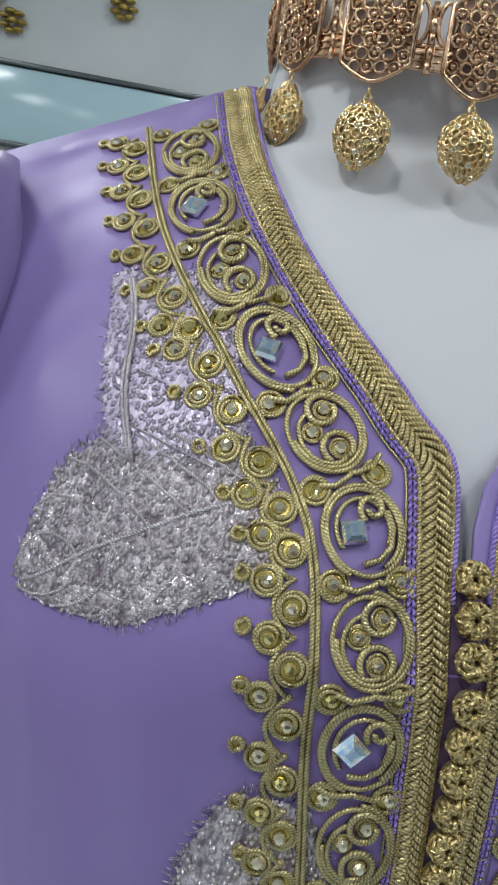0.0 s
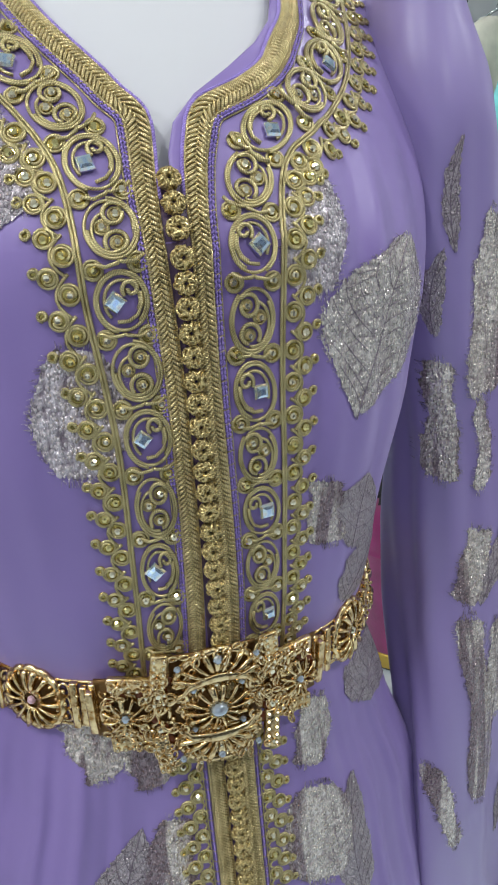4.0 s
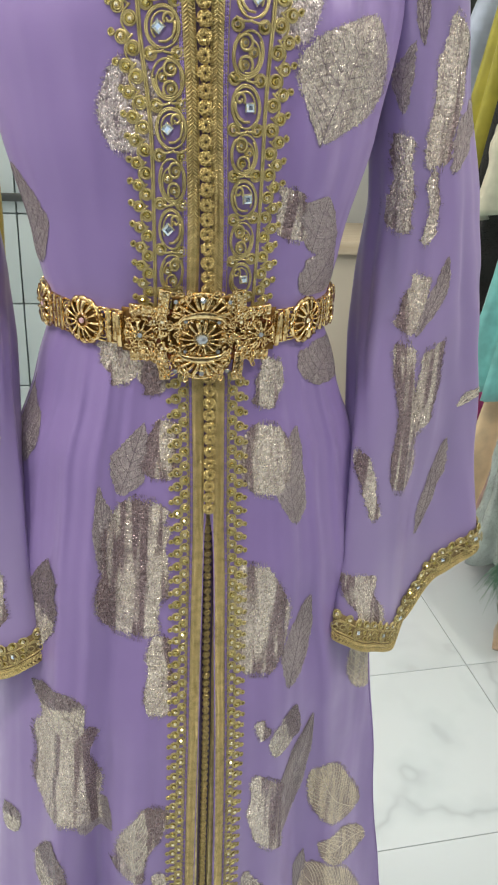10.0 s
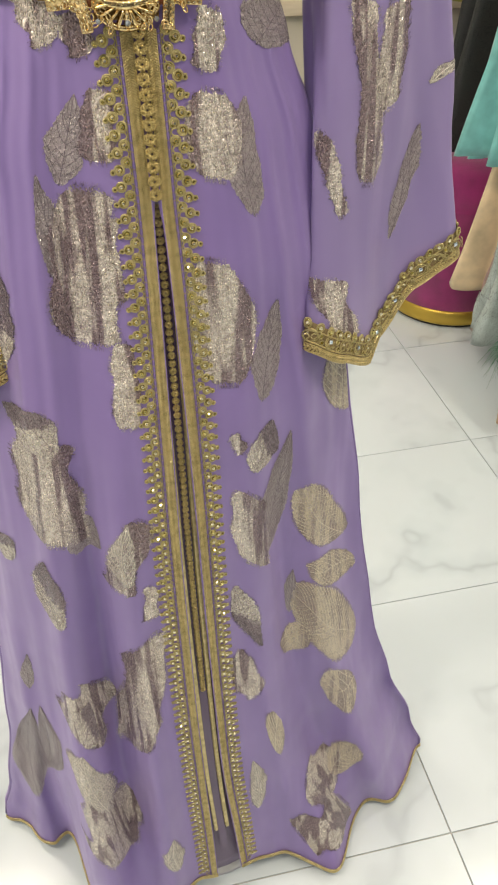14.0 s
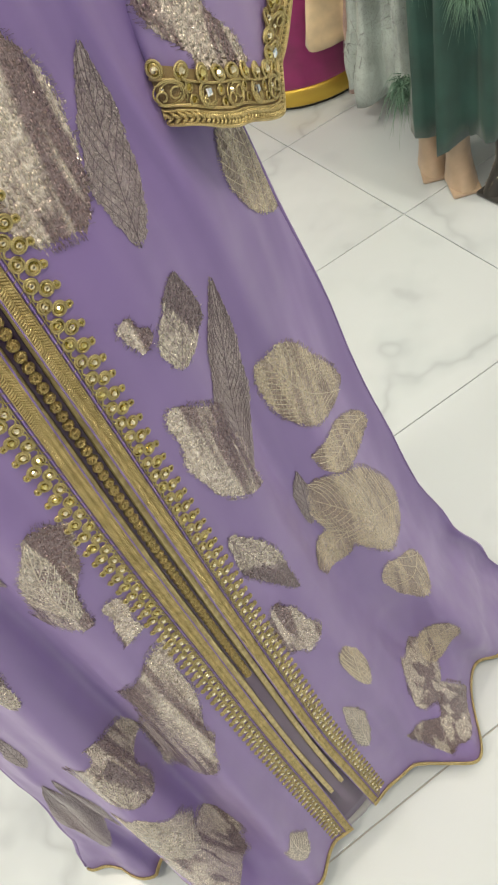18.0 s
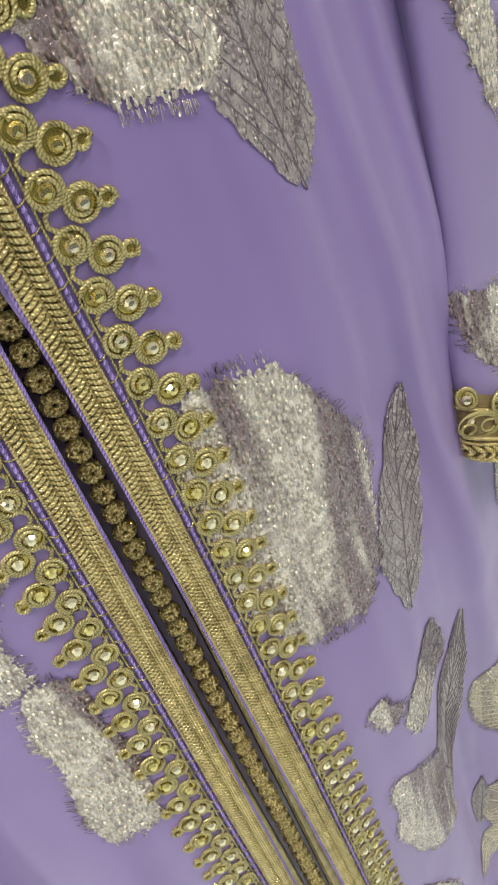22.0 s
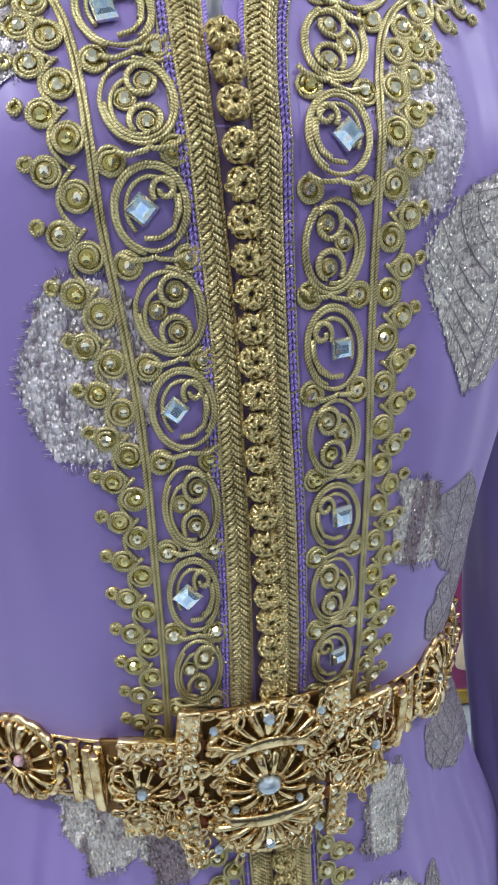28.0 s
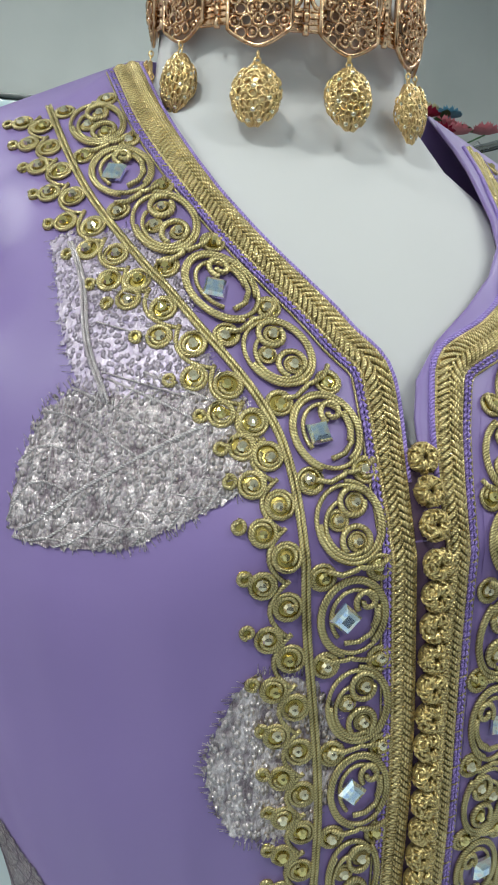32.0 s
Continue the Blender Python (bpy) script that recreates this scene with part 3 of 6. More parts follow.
def oval_mesh(k):
    """One cord wound in from an oval ring, ending in a hook; a crystal sits on the open side."""
    r = random.Random(40 + k)
    b = Buf()
    a0, sx, sy = -.9 + r.uniform(-.5, .5), .95 + r.uniform(-.04, .04), 1.20 + r.uniform(-.05, .05)
    cord_path(b, spiral(0, 0, .0114, .0096, a0, a0 + 2 * math.pi * 1.85, sx, sy, 64), .00078)
    cord_path(b, spiral(-.0003, .0004, .0079, .0068, a0 + .5, a0 + .5 + math.pi * r.uniform(1.3, 1.6), sx, sy, 28), .00074)
    cord_path(b, spiral(-.0038, .0052, .0038, .0013, -.8, 6.4, 1, 1.05, 26), .0010, .0014)
    cord_path(b, [(-.0075, .0040), (-.0078, -.0010), (-.0058, -.0058), (-.0020, -.0084), (.0025, -.0086)], .0009, .0012)
    link_curls(b)
    return b.mesh("oval_scroll", GOLD_CORD)


S_SEATS = ((-.0030, .0062), (.0034, .0012), (-.0018, -.0062))


def s_mesh(k):
    """A scroll that winds inward round three small stone seats."""
    r = random.Random(60 + k)
    b = Buf()
    a0, sx, sy = 1.9 + r.uniform(-.5, .5), .95 + r.uniform(-.04, .04), 1.18 + r.uniform(-.05, .05)
    cord_path(b, spiral(0, 0, .0114, .0094, a0, a0 + 2 * math.pi * 1.75, sx, sy, 64), .00078)
    cord_path(b, spiral(.0006, -.0010, .0078, .0070, a0 + 2.2, a0 + 2.2 + math.pi * r.uniform(1.0, 1.3), sx, sy, 26), .00074)
    cord_path(b, spiral(-.0026, .0058, .0047, .0034, 2.6, -3.2, 1, 1.05, 24), .0010, .0012)
    cord_path(b, spiral(-.0012, -.0058, .0050, .0036, -.6, 4.6, 1, 1.0, 22), .0010, .0012)
    link_curls(b)
    return b.mesh("s_scroll", GOLD_CORD)


COIL, COIL_S, TIP = coil_mesh(.0058, 1.95, .00080), coil_mesh(.0052, 1.9, .00076), coil_mesh(.0030, 1.05, .00085, "tip_coil")
STONES = [stone_mesh(.0022, STONE), stone_mesh(.0022, YELLOW_STONE)]
GEM_MESH, OVALS, SCROLLS = gem_mesh(), [oval_mesh(k) for k in range(4)], [s_mesh(k) for k in range(4)]


def lay(parent, name, mesh, path, s, w, h=.0003, turn=0.0, scale=1.0, slender=1.0):
    m = path.at(s, w, h)[1] @ Matrix.Rotation(turn, 4, "Z") @ Matrix.Diagonal((scale * slender, scale, scale, 1))
    ob = part(name, mesh, None, parent)
    ob.matrix_basis = m
    return ob


def jewel(parent, path, s, w, big=True, tip=False, scale=1.0):
    lay(parent, "coil", COIL if big else COIL_S, path, s, w, .0003, rnd.uniform(0, 6.28), scale)
    lay(parent, "rhinestone", STONES[rnd.random() < .40], path, s + rnd.uniform(-.0006, .0006), w + rnd.uniform(-.0006, .0006), .0009, rnd.uniform(0, 3), scale)


class Joined:
    """Pools laid meshes into one."""

    def __init__(self):
        self.b = Buf()

    def lay(self, mesh, m):
        base = len(self.b.v)
        flip = m.determinant() < 0
        self.b.v.extend(tuple(m @ v.co) for v in mesh.vertices)
        uv = mesh.uv_layers[0].data
        for f in mesh.polygons:
            idx = [base + i for i in f.vertices]
            u = [tuple(uv[i].uv) for i in f.loop_indices]
            self.b.face(idx[::-1] if flip else idx, u[::-1] if flip else u)


def nearest(path, x, z):
    d = [(p.x - x) ** 2 + (p.z - z) ** 2 for p in path.p]
    return path.s[d.index(min(d))]


# heights and places of the square crystals along either band
CRYSTALS = {-1: [(-.0240, 1.293), (-.0245, 1.355), (-.0255, 1.4215), (-.033, 1.482), (-.0345, 1.5365), (-.060, 1.578), (-.084, 1.6185)],
            1: [(.0285, 1.320), (.0285, 1.376), (.027, 1.437), (.030, 1.501), (.040, 1.551), (.084, 1.5845), (.110, 1.626)]}
for side in (-1, 1):
    m = BAND[side]
    ground = Buf()
    n = int(m.length / .006)
    ground.grid([[m.at(m.length * i / n, (-.0115 + .0285 * k / 4) * slim(m, m.length * i / n), .0002)[0] for k in range(5)] for i in range(n + 1)])
    band = part("embroidered_band", ground, LILAC, kaftan, "band of gold cord scrolls, coils and set crystals")
    seats = [nearest(m, x, z) for x, z in CRYSTALS[side]]
    spots = []
    for a, c in zip(seats, seats[1:]):
        pieces = 2 * max(1, round((c - a) / .061))
        spots += [(a + (c - a) * i / pieces, i % 2 == 0, (c - a) / pieces) for i in range(pieces)]
    gap_last = spots[-1][2]
    spots.append((seats[-1], True, gap_last))
    spots.append((seats[-1] + gap_last, False, gap_last))
    if seats[0] > .032:
        spots.insert(0, (seats[0] - .031, False, .031))
    for s, gem, gap_s in spots:
        if s < .004 or s > m.length - .006:
            continue
        k, fit_k = slim(m, s), gap_s / .0305
        shape = rnd.choice(OVALS if gem else SCROLLS)
        lay(band, "oval_scroll" if gem else "s_scroll", shape, m, s, 0, .0003, rnd.uniform(-.12, .12), 1.03 * fit_k, k / fit_k)
        if gem:
            lay(band, "square_crystal", GEM_MESH, m, s, .0029 * k, .0005, rnd.choice((.05, .8, .75, .1)), rnd.uniform(.98, 1.1))
        else:
            for px, py in S_SEATS:
                q = rnd.uniform(.60, .70)
                lay(band, "coil", COIL_S, m, s + py * fit_k, px * k, .0005, rnd.uniform(0, 6), q)
                lay(band, "rhinestone", STONES[rnd.random() < .22], m, s + py * fit_k, px * k, .0012, rnd.uniform(0, 3), .86)
        for w in (-.0084, .0098):
            jewel(band, m, s + gap_s / 2 + rnd.uniform(-.0012, .0012), w * k, False, scale=.90)
    s = .004
    while s < m.length - .004:
        k = slim(m, s)
        d = .0128 + .0036 * min(1, s / .2)
        jewel(band, m, s + rnd.uniform(-.0008, .0008), .0204 * k, True, scale=.86 * (.5 + .5 * k))
        jewel(band, m, s + d * .44, .0272 * k + rnd.uniform(-.0006, .0006), False, scale=.90 * (.5 + .5 * k))
        lay(band, "tip_coil", TIP, m, s + d * .60, .0332 * k + rnd.uniform(-.0007, .0007), .0003, rnd.uniform(0, 6), .9)
        arc = [m.at(s + d * (-.55 + 1.05 * t), (.0166 + .0092 * math.sin(math.pi * (.12 + .80 * t)) ** .8) * k, .0006)[0] for t in (0, .15, .3, .45, .6, .75, .9, 1)]
        loop = Buf()
        loop.tube(arc, .00085, 5)
        part("cord_loop", loop, GOLD_CORD, band)
        s += d
    # the narrower border down the skirt
    q = LOW[side]
    edge = Buf()
    wave = []
    n = int(q.length / .002)
    for i in range(n + 1):
        s = q.length * i / n
        wave.append(q.at(s, .0052 + .0024 * math.sin(2 * math.pi * (q.length - s) / .0128 + 1.6), .0008)[0])
    edge.tube(wave, .0007, 5)
    skirt_edge = part("skirt_border", edge, GOLD_CORD, kaftan, "narrow border of gold coils with stones")
    pool = {"coil": Joined(), "rhinestone": Joined()}
    s = q.length
    while s > .01:
        for ds, w, mesh, name in ((0, .0058, COIL_S, "coil"), (.0056, .0118, COIL_S, "coil"), (.0072, .0172, TIP, "tip_coil")):
            if s - ds > .005:
                if s > .62:
                    lay(skirt_edge, name, mesh, q, s - ds, w, .0003, rnd.uniform(0, 6), .88)
                    if name == "coil":
                        lay(skirt_edge, "rhinestone", STONES[rnd.random() < .35], q, s - ds, w, .0009, rnd.uniform(0, 3), .80)
                else:
                    mm = q.at(s - ds, w, .0003)[1] @ Matrix.Rotation(rnd.uniform(0, 6), 4, "Z") @ Matrix.Scale(.88, 4)
                    pool["coil"].lay(mesh, mm)
                    if name == "coil":
                        pool["rhinestone"].lay(STONES[0], mm @ Matrix.Translation((0, 0, .0006)))
        s -= .0128
    part("coil_edging", pool["coil"].b, GOLD_CORD, skirt_edge, kind="stuff")
    part("stone_edging", pool["rhinestone"].b, STONE, skirt_edge, kind="stuff", smooth=False)


# knotted buttons
def button_mesh():
    """A ring-shaped knot of plaited cord with a dark hole in its crown."""
    b = Buf()
    b.lathe([(.0030, 0), (.0033, .0010), (.0032, .0022), (.0024, .0034), (.0015, .0037), (.0009, .0033), (.0008, .0020)], 14)
    for i in range(7):
        for way in (-1, 1):
            a = 2 * math.pi * i / 7 + (.3 if way > 0 else 0)
            pts = []
            for k in range(7):
                t = k / 6
                u = a + way * (1.5 * t + .3 * math.sin(5 * t + i))
                th = -.35 + 2.9 * t
                rr = .0021 + .00145 * math.cos(th)
                pts.append((rr * math.cos(u), rr * math.sin(u), .0022 + .0019 * math.sin(th)))
            b.tube(pts, .00055, 5)
    cord = len(b.f)
    # dark disc in the crown paints the hole's shade
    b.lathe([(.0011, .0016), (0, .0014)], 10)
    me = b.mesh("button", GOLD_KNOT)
    me.materials.append(LINING_AND_SHADE)
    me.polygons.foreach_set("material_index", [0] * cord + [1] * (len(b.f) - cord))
    return me


BUTTON = button_mesh()
placket = Path([(pw(MID, z), z) for z in (.10, .3, .5, .7, .9, 1.06, 1.115, 1.2, 1.3, 1.4, 1.47, 1.527)], 1)
# dark ground strip stands for the shadows between the knots
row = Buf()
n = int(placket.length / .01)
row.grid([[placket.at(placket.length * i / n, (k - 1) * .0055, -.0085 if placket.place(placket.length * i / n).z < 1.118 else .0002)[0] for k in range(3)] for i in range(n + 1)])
button_row = part("button_placket", row, LINING_AND_SHADE, kaftan, "row of knotted gold thread buttons")
s = placket.length
while placket.place(s).z > .50:
    z = placket.place(s).z
    inner = z < 1.118
    lay(button_row, "button", BUTTON, placket, s, 0, -.0075 if inner else .0012, rnd.uniform(0, 6), .92 if inner else 1.34)
    s -= .0104 if not inner else .0076 if z > .45 else .011

for off in (-1, 1):
    braid(placket, .06, placket.length * .71, off * .0115, off * .0066, "inner_braid", .0024, -.0080, .66)

# ---- gilt belt ----
belt = thing("belt", "gilt filigree belt with a large jewelled buckle round the waist", "belt")
WZ = 1.277
b = Buf()
for z0 in (WZ - .013, WZ + .013):
    b.tube([Vector((.1225 * math.cos(a), (.1005 if math.sin(a) < 0 else .108) * math.sin(a), z0)) for a in [2 * math.pi * k / 90 for k in range(90)]], .0011, 6, closed=True)
part("belt_wire", b, METAL, belt)


def rosette(r, petals, depth=.004):
    """An openwork flower: ribs from a hub to a scalloped rim, with a domed stone."""
    b = Buf()
    rim = [(r * (1 + .07 * abs(math.sin(petals * a / 2))) * math.cos(a), r * (1 + .07 * abs(math.sin(petals * a / 2))) * math.sin(a), .001) for a in [2 * math.pi * k / (petals * 6) for k in range(petals * 6)]]
    b.tube(rim, r * .13, 6, closed=True, up=(0, 0, 1))
    b.tube([(r * .35 * math.cos(a), r * .35 * math.sin(a), depth * .9) for a in [2 * math.pi * k / 20 for k in range(20)]], r * .10, 5, closed=True, up=(0, 0, 1))
    for k in range(petals):
        a = 2 * math.pi * k / petals
        b.tube([(r * t * math.cos(a), r * t * math.sin(a), .001 + depth * math.sin(math.pi * (1 - t) * .75 + .4)) for t in (.3, .5, .7, .85, 1)], lambda q: r * (.070 + .110 * q), 6, flat=.5)
        c = a + math.pi / petals
        b.lathe([(0, .001), (r * .07, .001), (r * .06, .0028), (0, .0034)], 7, (r * .93 * math.cos(c), r * .93 * math.sin(c), .0005))
    return b


def scallop(r):
    """A half flower that crowns the buckle."""
    b = Buf()
    arc = [math.pi * (k / 24) for k in range(25)]
    b.tube([(r * 1.25 * math.cos(a), r * math.sin(a), .002) for a in arc], r * .13, 6, up=(0, 0, 1))
    b.tube([(r * 1.25 * math.cos(a), -r * .05, .003) for a in (0, math.pi)], r * .1, 6)
    for k in range(9):
        a = math.pi * (k + .5) / 9
        b.tube([(r * 1.25 * t * math.cos(a), r * t * math.sin(a), .002 + .004 * math.sin(math.pi * t)) for t in (.25, .45, .65, .85, 1)], lambda q: r * (.070 + .115 * q), 6, flat=.5)
    for k in range(11):
        a = math.pi * k / 10
        b.lathe([(0, 0), (r * .085, 0), (r * .07, .0022), (0, .003)], 7, (r * 1.3 * math.cos(a), r * 1.04 * math.sin(a), .002))
    return b


def bar(w, h):
    b = Buf()
    soft_box(b, (-w / 2, -h / 2, 0), (w / 2, h / 2, .004), .0012)
    for k in range(5):
        for e in (-.28, .28):
            b.lathe([(.0015, 0), (.0016, .0003), (.0012, .0006), (.0010, .0002)], 8, (e * w, (k - 2) * h * .19, .004))
    return b


def bar_stones(bar_ob, w, h):
    for k in range(5):
        for e in (-.28, .28):
            part("set_stone", STUD, None, bar_ob).matrix_basis = Matrix.Translation((e * w, (k - 2) * h * .19, .0040))


def on_belt(ob, x, z, h, turn=0.0):
    p, n = surf(x, z, h)
    b = Vector((0, 0, 1)).cross(n).normalized() * 1
    t = n.cross(b)
    ob.matrix_basis = Matrix(((b.x, t.x, n.x, p.x), (b.y, t.y, n.y, p.y), (b.z, t.z, n.z, p.z), (0, 0, 0, 1))) @ Matrix.Rotation(turn, 4, "Z")
    return ob


STUD = stone_mesh(.0010, STONE, "set_stone", 7)
BUCKLE_STONE = mat("pale_blue_stone", (.50, .54, .58), .05, .7, spec=1.0)
PINK_STONE = mat("pink_stone", (.70, .45, .50), .08, .2, spec=1.0)
buckle_plate = Buf()
rows = []
for i in range(13):
    z = WZ - .018 + i * .003
    rows.append([surf(-.058 + k * .004, z, .0035)[0] for k in range(30)])
buckle_plate.grid(rows)
# added dark backing: paints the openwork's gaps as shade, hiding the lilac cloth
GAP_SHADE_METAL = mat("dark_gap_shade", (.22, .12, .04), .45, .9)
buckle = part("buckle", buckle_plate, GAP_SHADE_METAL, belt, "large openwork gilt buckle set with pale stones")
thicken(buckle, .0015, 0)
centre = on_belt(part("rosette", rosette(.0140, 14, .006), METAL, buckle), 0, WZ - .001, .0085)
centre.matrix_basis = centre.matrix_basis @ Matrix.Diagonal((1.2, 1, 1, 1))
for sz, up in ((.0150, 0.0), (-.0165, math.pi)):
    bow = Buf()
    rows = []
    for i in range(21):
        t = i / 10 - 1
        mid, half = .0040 * (1 - t * t) - .0030 * max(0, abs(t) - .8) / .2, .0030 * (1 - .40 * t * t)
        rows.append([(.0185 * t, mid + half * math.cos(q), .0013 * math.sin(q)) for q in [math.pi * 2 * k / 10 for k in range(10)]])
    bow.grid(rows, closed=True)
    for e in (-1, 1):
        bow.tube([(e * (.0185 + .0022 * math.cos(q)), -.0045 + .0022 * math.sin(q), 0) for q in [2 * math.pi * k / 12 for k in range(10)]], .0010, 6, up=(0, 0, 1))
    on_belt(part("crescent", bow, METAL, buckle, "smooth polished gilt crescent"), 0, WZ + sz, .0135, up)
on_belt(part("scallop", scallop(.0170), METAL, buckle), 0, WZ + .0170, .0075)
on_belt(part("scallop", scallop(.0170), METAL, buckle), 0, WZ - .0180, .0075, math.pi)
for sx in (-1, 1):
    on_belt(part("side_rosette", rosette(.0115, 11, .005), METAL, buckle), sx * .043, WZ, .0075)
    end = Buf()
    soft_box(end, (-.0022, -.0135, 0), (.0022, .0135, .005), .0012)
    on_belt(part("end_plate", end, METAL, buckle), sx * .0585, WZ, .005)
    for sz in (-1, 1):
        bar_stones(on_belt(part("corner_bar", bar(.0085, .022), METAL, buckle), sx * .0275, WZ + sz * .0265, .008, sx * sz * .12), .0085, .022)
        bar_stones(on_belt(part("corner_bar", bar(.0085, .022), METAL, buckle), sx * .0410, WZ + sz * .0190, .0065, 1.57 + sx * sz * .1), .0085, .022)
        curl = Buf()
        for q in range(6):
            curl.tube([(x, y, .0005 + .0012 * (q % 3)) for x, y in spiral((q % 3 - 1) * .0062, (q // 3 - .5) * .008, .0046, .0012, q, q + 5.4, 1, 1, 16)], .0012, 5, up=(0, 0, 1))
            curl.lathe([(0, 0), (.0015, 0), (.0012, .0018), (0, .0024)], 7, ((q % 3 - 1) * .0062 + .003, (q // 3 - .5) * .008 + .002, .002))
        on_belt(part("scroll", curl, METAL, buckle), sx * .030, WZ + sz * .009, .008, sx * sz * .5)
        on_belt(part("small_stone", stone_mesh(.0022, STONE, "small_stone"), STONE, buckle), sx * .028, WZ + sz * .012, .0105)
        on_belt(part("small_stone", stone_mesh(.0018, STONE, "small_stone"), STONE, buckle), sx * .036, WZ + sz * .010, .0095)
dome = Buf()
dome.lathe([(.0042, 0), (.0040, .0016), (.0028, .0032), (.0012, .0038), (0, .0040)], 10, squash=(1.15, 1))
spine = Buf()
rows = []
for i in range(21):
    z = WZ - .030 + i * .0030
    rows.append([surf(-.022 + k * .0044, z, .0042)[0] for k in range(11)])
spine.grid(rows)
thicken(part("gap_backing", spine, GAP_SHADE_METAL, buckle), .0012, 0)
on_belt(part("centre_stone", dome, BUCKLE_STONE, buckle, "pale blue oval stone"), 0, WZ - .001, .0145)
for sx, sz, r in ((0, .0305, .0024), (0, -.0315, .0022), (-.012, .0135, .0018), (.012, -.0145, .0018), (.012, .0125, .0016), (-.012, -.014, .0016), (-.043, 0, .0022), (.043, 0, .0022), (-.019, .029, .0018), (.019, .029, .0018), (-.019, -.030, .0018), (.019, -.030, .0018)):
    on_belt(part("small_stone", stone_mesh(r, BUCKLE_STONE, "small_stone"), BUCKLE_STONE, buckle), sx, WZ + sz, .0125)


# small set stones and petals crowded over the buckle
set_rnd = random.Random(21)
petal = Buf()
petal.tube([(.0024 * math.cos(a), .0014 * math.sin(a), .0004 + .0006 * math.cos(a)) for a in [2 * math.pi * k / 9 for k in range(9)]], .00070, 5, closed=True, up=(0, 0, 1))
petal_mesh = petal.mesh("petal", METAL)
ENAMEL = mat("red_brown_enamel", (.13, .035, .010), .18)
drop_shape = Buf()
drop_shape.lathe([(.0023, 0), (.0022, .0006), (.0012, .0012), (0, .0013)], 10, squash=(1, 1.5))
drop_mesh = drop_shape.mesh("enamel_drop", ENAMEL)
for k in range(170):
    x, z = set_rnd.uniform(-.050, .050), set_rnd.uniform(-.034, .034)
    if abs(x) > .027 and abs(z) > .024 or math.hypot(x / 1.2, z) < .0125:
        continue
    h = .0105 + .002 * set_rnd.random()
    turn = set_rnd.uniform(0, 3)
    if k % 3 == 0:
        on_belt(part("set_stone", STUD, None, buckle), x, WZ + z, h + .001, turn)
    for d in range(2):
        on_belt(part("petal", petal_mesh, None, buckle), x + .0026 * math.cos(turn + 2.6 * d), WZ + z + .0026 * math.sin(turn + 2.6 * d), h, turn + 2.6 * d)
for sx in (-1, 1):
    for sz in (-1, 1):
        for px, pz in ((.030, .0065), (.0235, .019), (.050, .008), (.036, .013), (.026, .012), (.045, .011)):
            on_belt(part("enamel_drop", drop_mesh, None, buckle), sx * px, WZ + sz * pz, .0095, sx * sz * .6)


def round_waist(ob, a, z, h):
    """Sets a belt link at the angle a round the waist (0: front)."""
    x, y = .1200 * math.sin(a), -(.099 if abs(a) < math.pi / 2 else .107) * math.cos(a)
    n = Vector((x / .1200 ** 2, y / .099 ** 2, 0)).normalized()
    p = Vector((x, y, z)) + n * h
    b = Vector((0, 0, 1)).cross(n).normalized()
    ob.matrix_basis = Matrix(((b.x, 0, n.x, p.x), (b.y, 0, n.y, p.y), (b.z, 1, n.z, p.z), (0, 0, 0, 1)))
    return ob


big_mesh = rosette(.0165, 14, .004).mesh("link_rosette", METAL)
hinge = Buf()
for k in range(3):
    soft_box(hinge, (-.0072 + k * .005, -.0135 + .002 * (k == 1), 0), (-.0032 + k * .005, .0135 - .002 * (k == 1), .004), .001)
for q in (-1, 1):
    for v in (-.0075, .0, .0075):
        hinge.tube([(q * .0112 + .0034 * math.cos(t), v + .0036 * math.sin(t), .0012 + .0008 * math.cos(2 * t)) for t in [2 * math.pi * j / 12 for j in range(12)]], .0009, 5, closed=True, up=(0, 0, 1))
        hinge.lathe([(0, 0), (.0016, 0), (.0013, .0016), (0, .0022)], 7, (q * .0112, v, .0012))
for k in range(6):
    hinge.lathe([(0, 0), (.0011, 0), (.0009, .001), (0, .0013)], 6, ((k % 2 - .5) * .006, (k // 2 - 1) * .007, .004))
hinge_mesh = hinge.mesh("hinge", METAL)
# dark disc added behind each link so its gaps read as shade
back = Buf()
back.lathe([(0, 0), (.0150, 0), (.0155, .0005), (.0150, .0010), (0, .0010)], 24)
back_mesh = back.mesh("link_gap_backing", GAP_SHADE_METAL)
for sx in (-1, 1):
    for k, a in enumerate((.545, .80, 1.06, 1.33, 1.62, 1.92, 2.2, 2.5, 2.8)):
        if k % 2 == 0:
            link = round_waist(part("hinge", hinge_mesh, None, belt), sx * a, WZ + .001, .0025)
        else:
            link = round_waist(part("link_rosette", big_mesh, None, belt), sx * a, WZ + .001, .0025)
            part("link_gap_backing", back_mesh, None, link).matrix_basis = Matrix.Translation((0, 0, -.0012))
            part("link_stone", stone_mesh(.0023, PINK_STONE if sx < 0 else STONE, "link_stone"), None, link).matrix_basis = Matrix.Translation((0, 0, .0035))

# ---- choker ----
choker = thing("choker", "gilt filigree choker with nine drop pendants on the neck", "necklace")
ROSE = mat("rose_gilt_metal", (.74, .47, .30), .25, 1.0)
_n = Nodes(ROSE)
_w = _n.noise(_n.coords("Object"), 300, 3)
_n.put("Base Color", _n.ramp(_w, [(.3, (.40, .20, .09)), (.62, (.85, .60, .38))]))
_n.put("Normal", _n.bump(_n.noise(_n.coords("Object"), 1100, 2), .25, .0004))


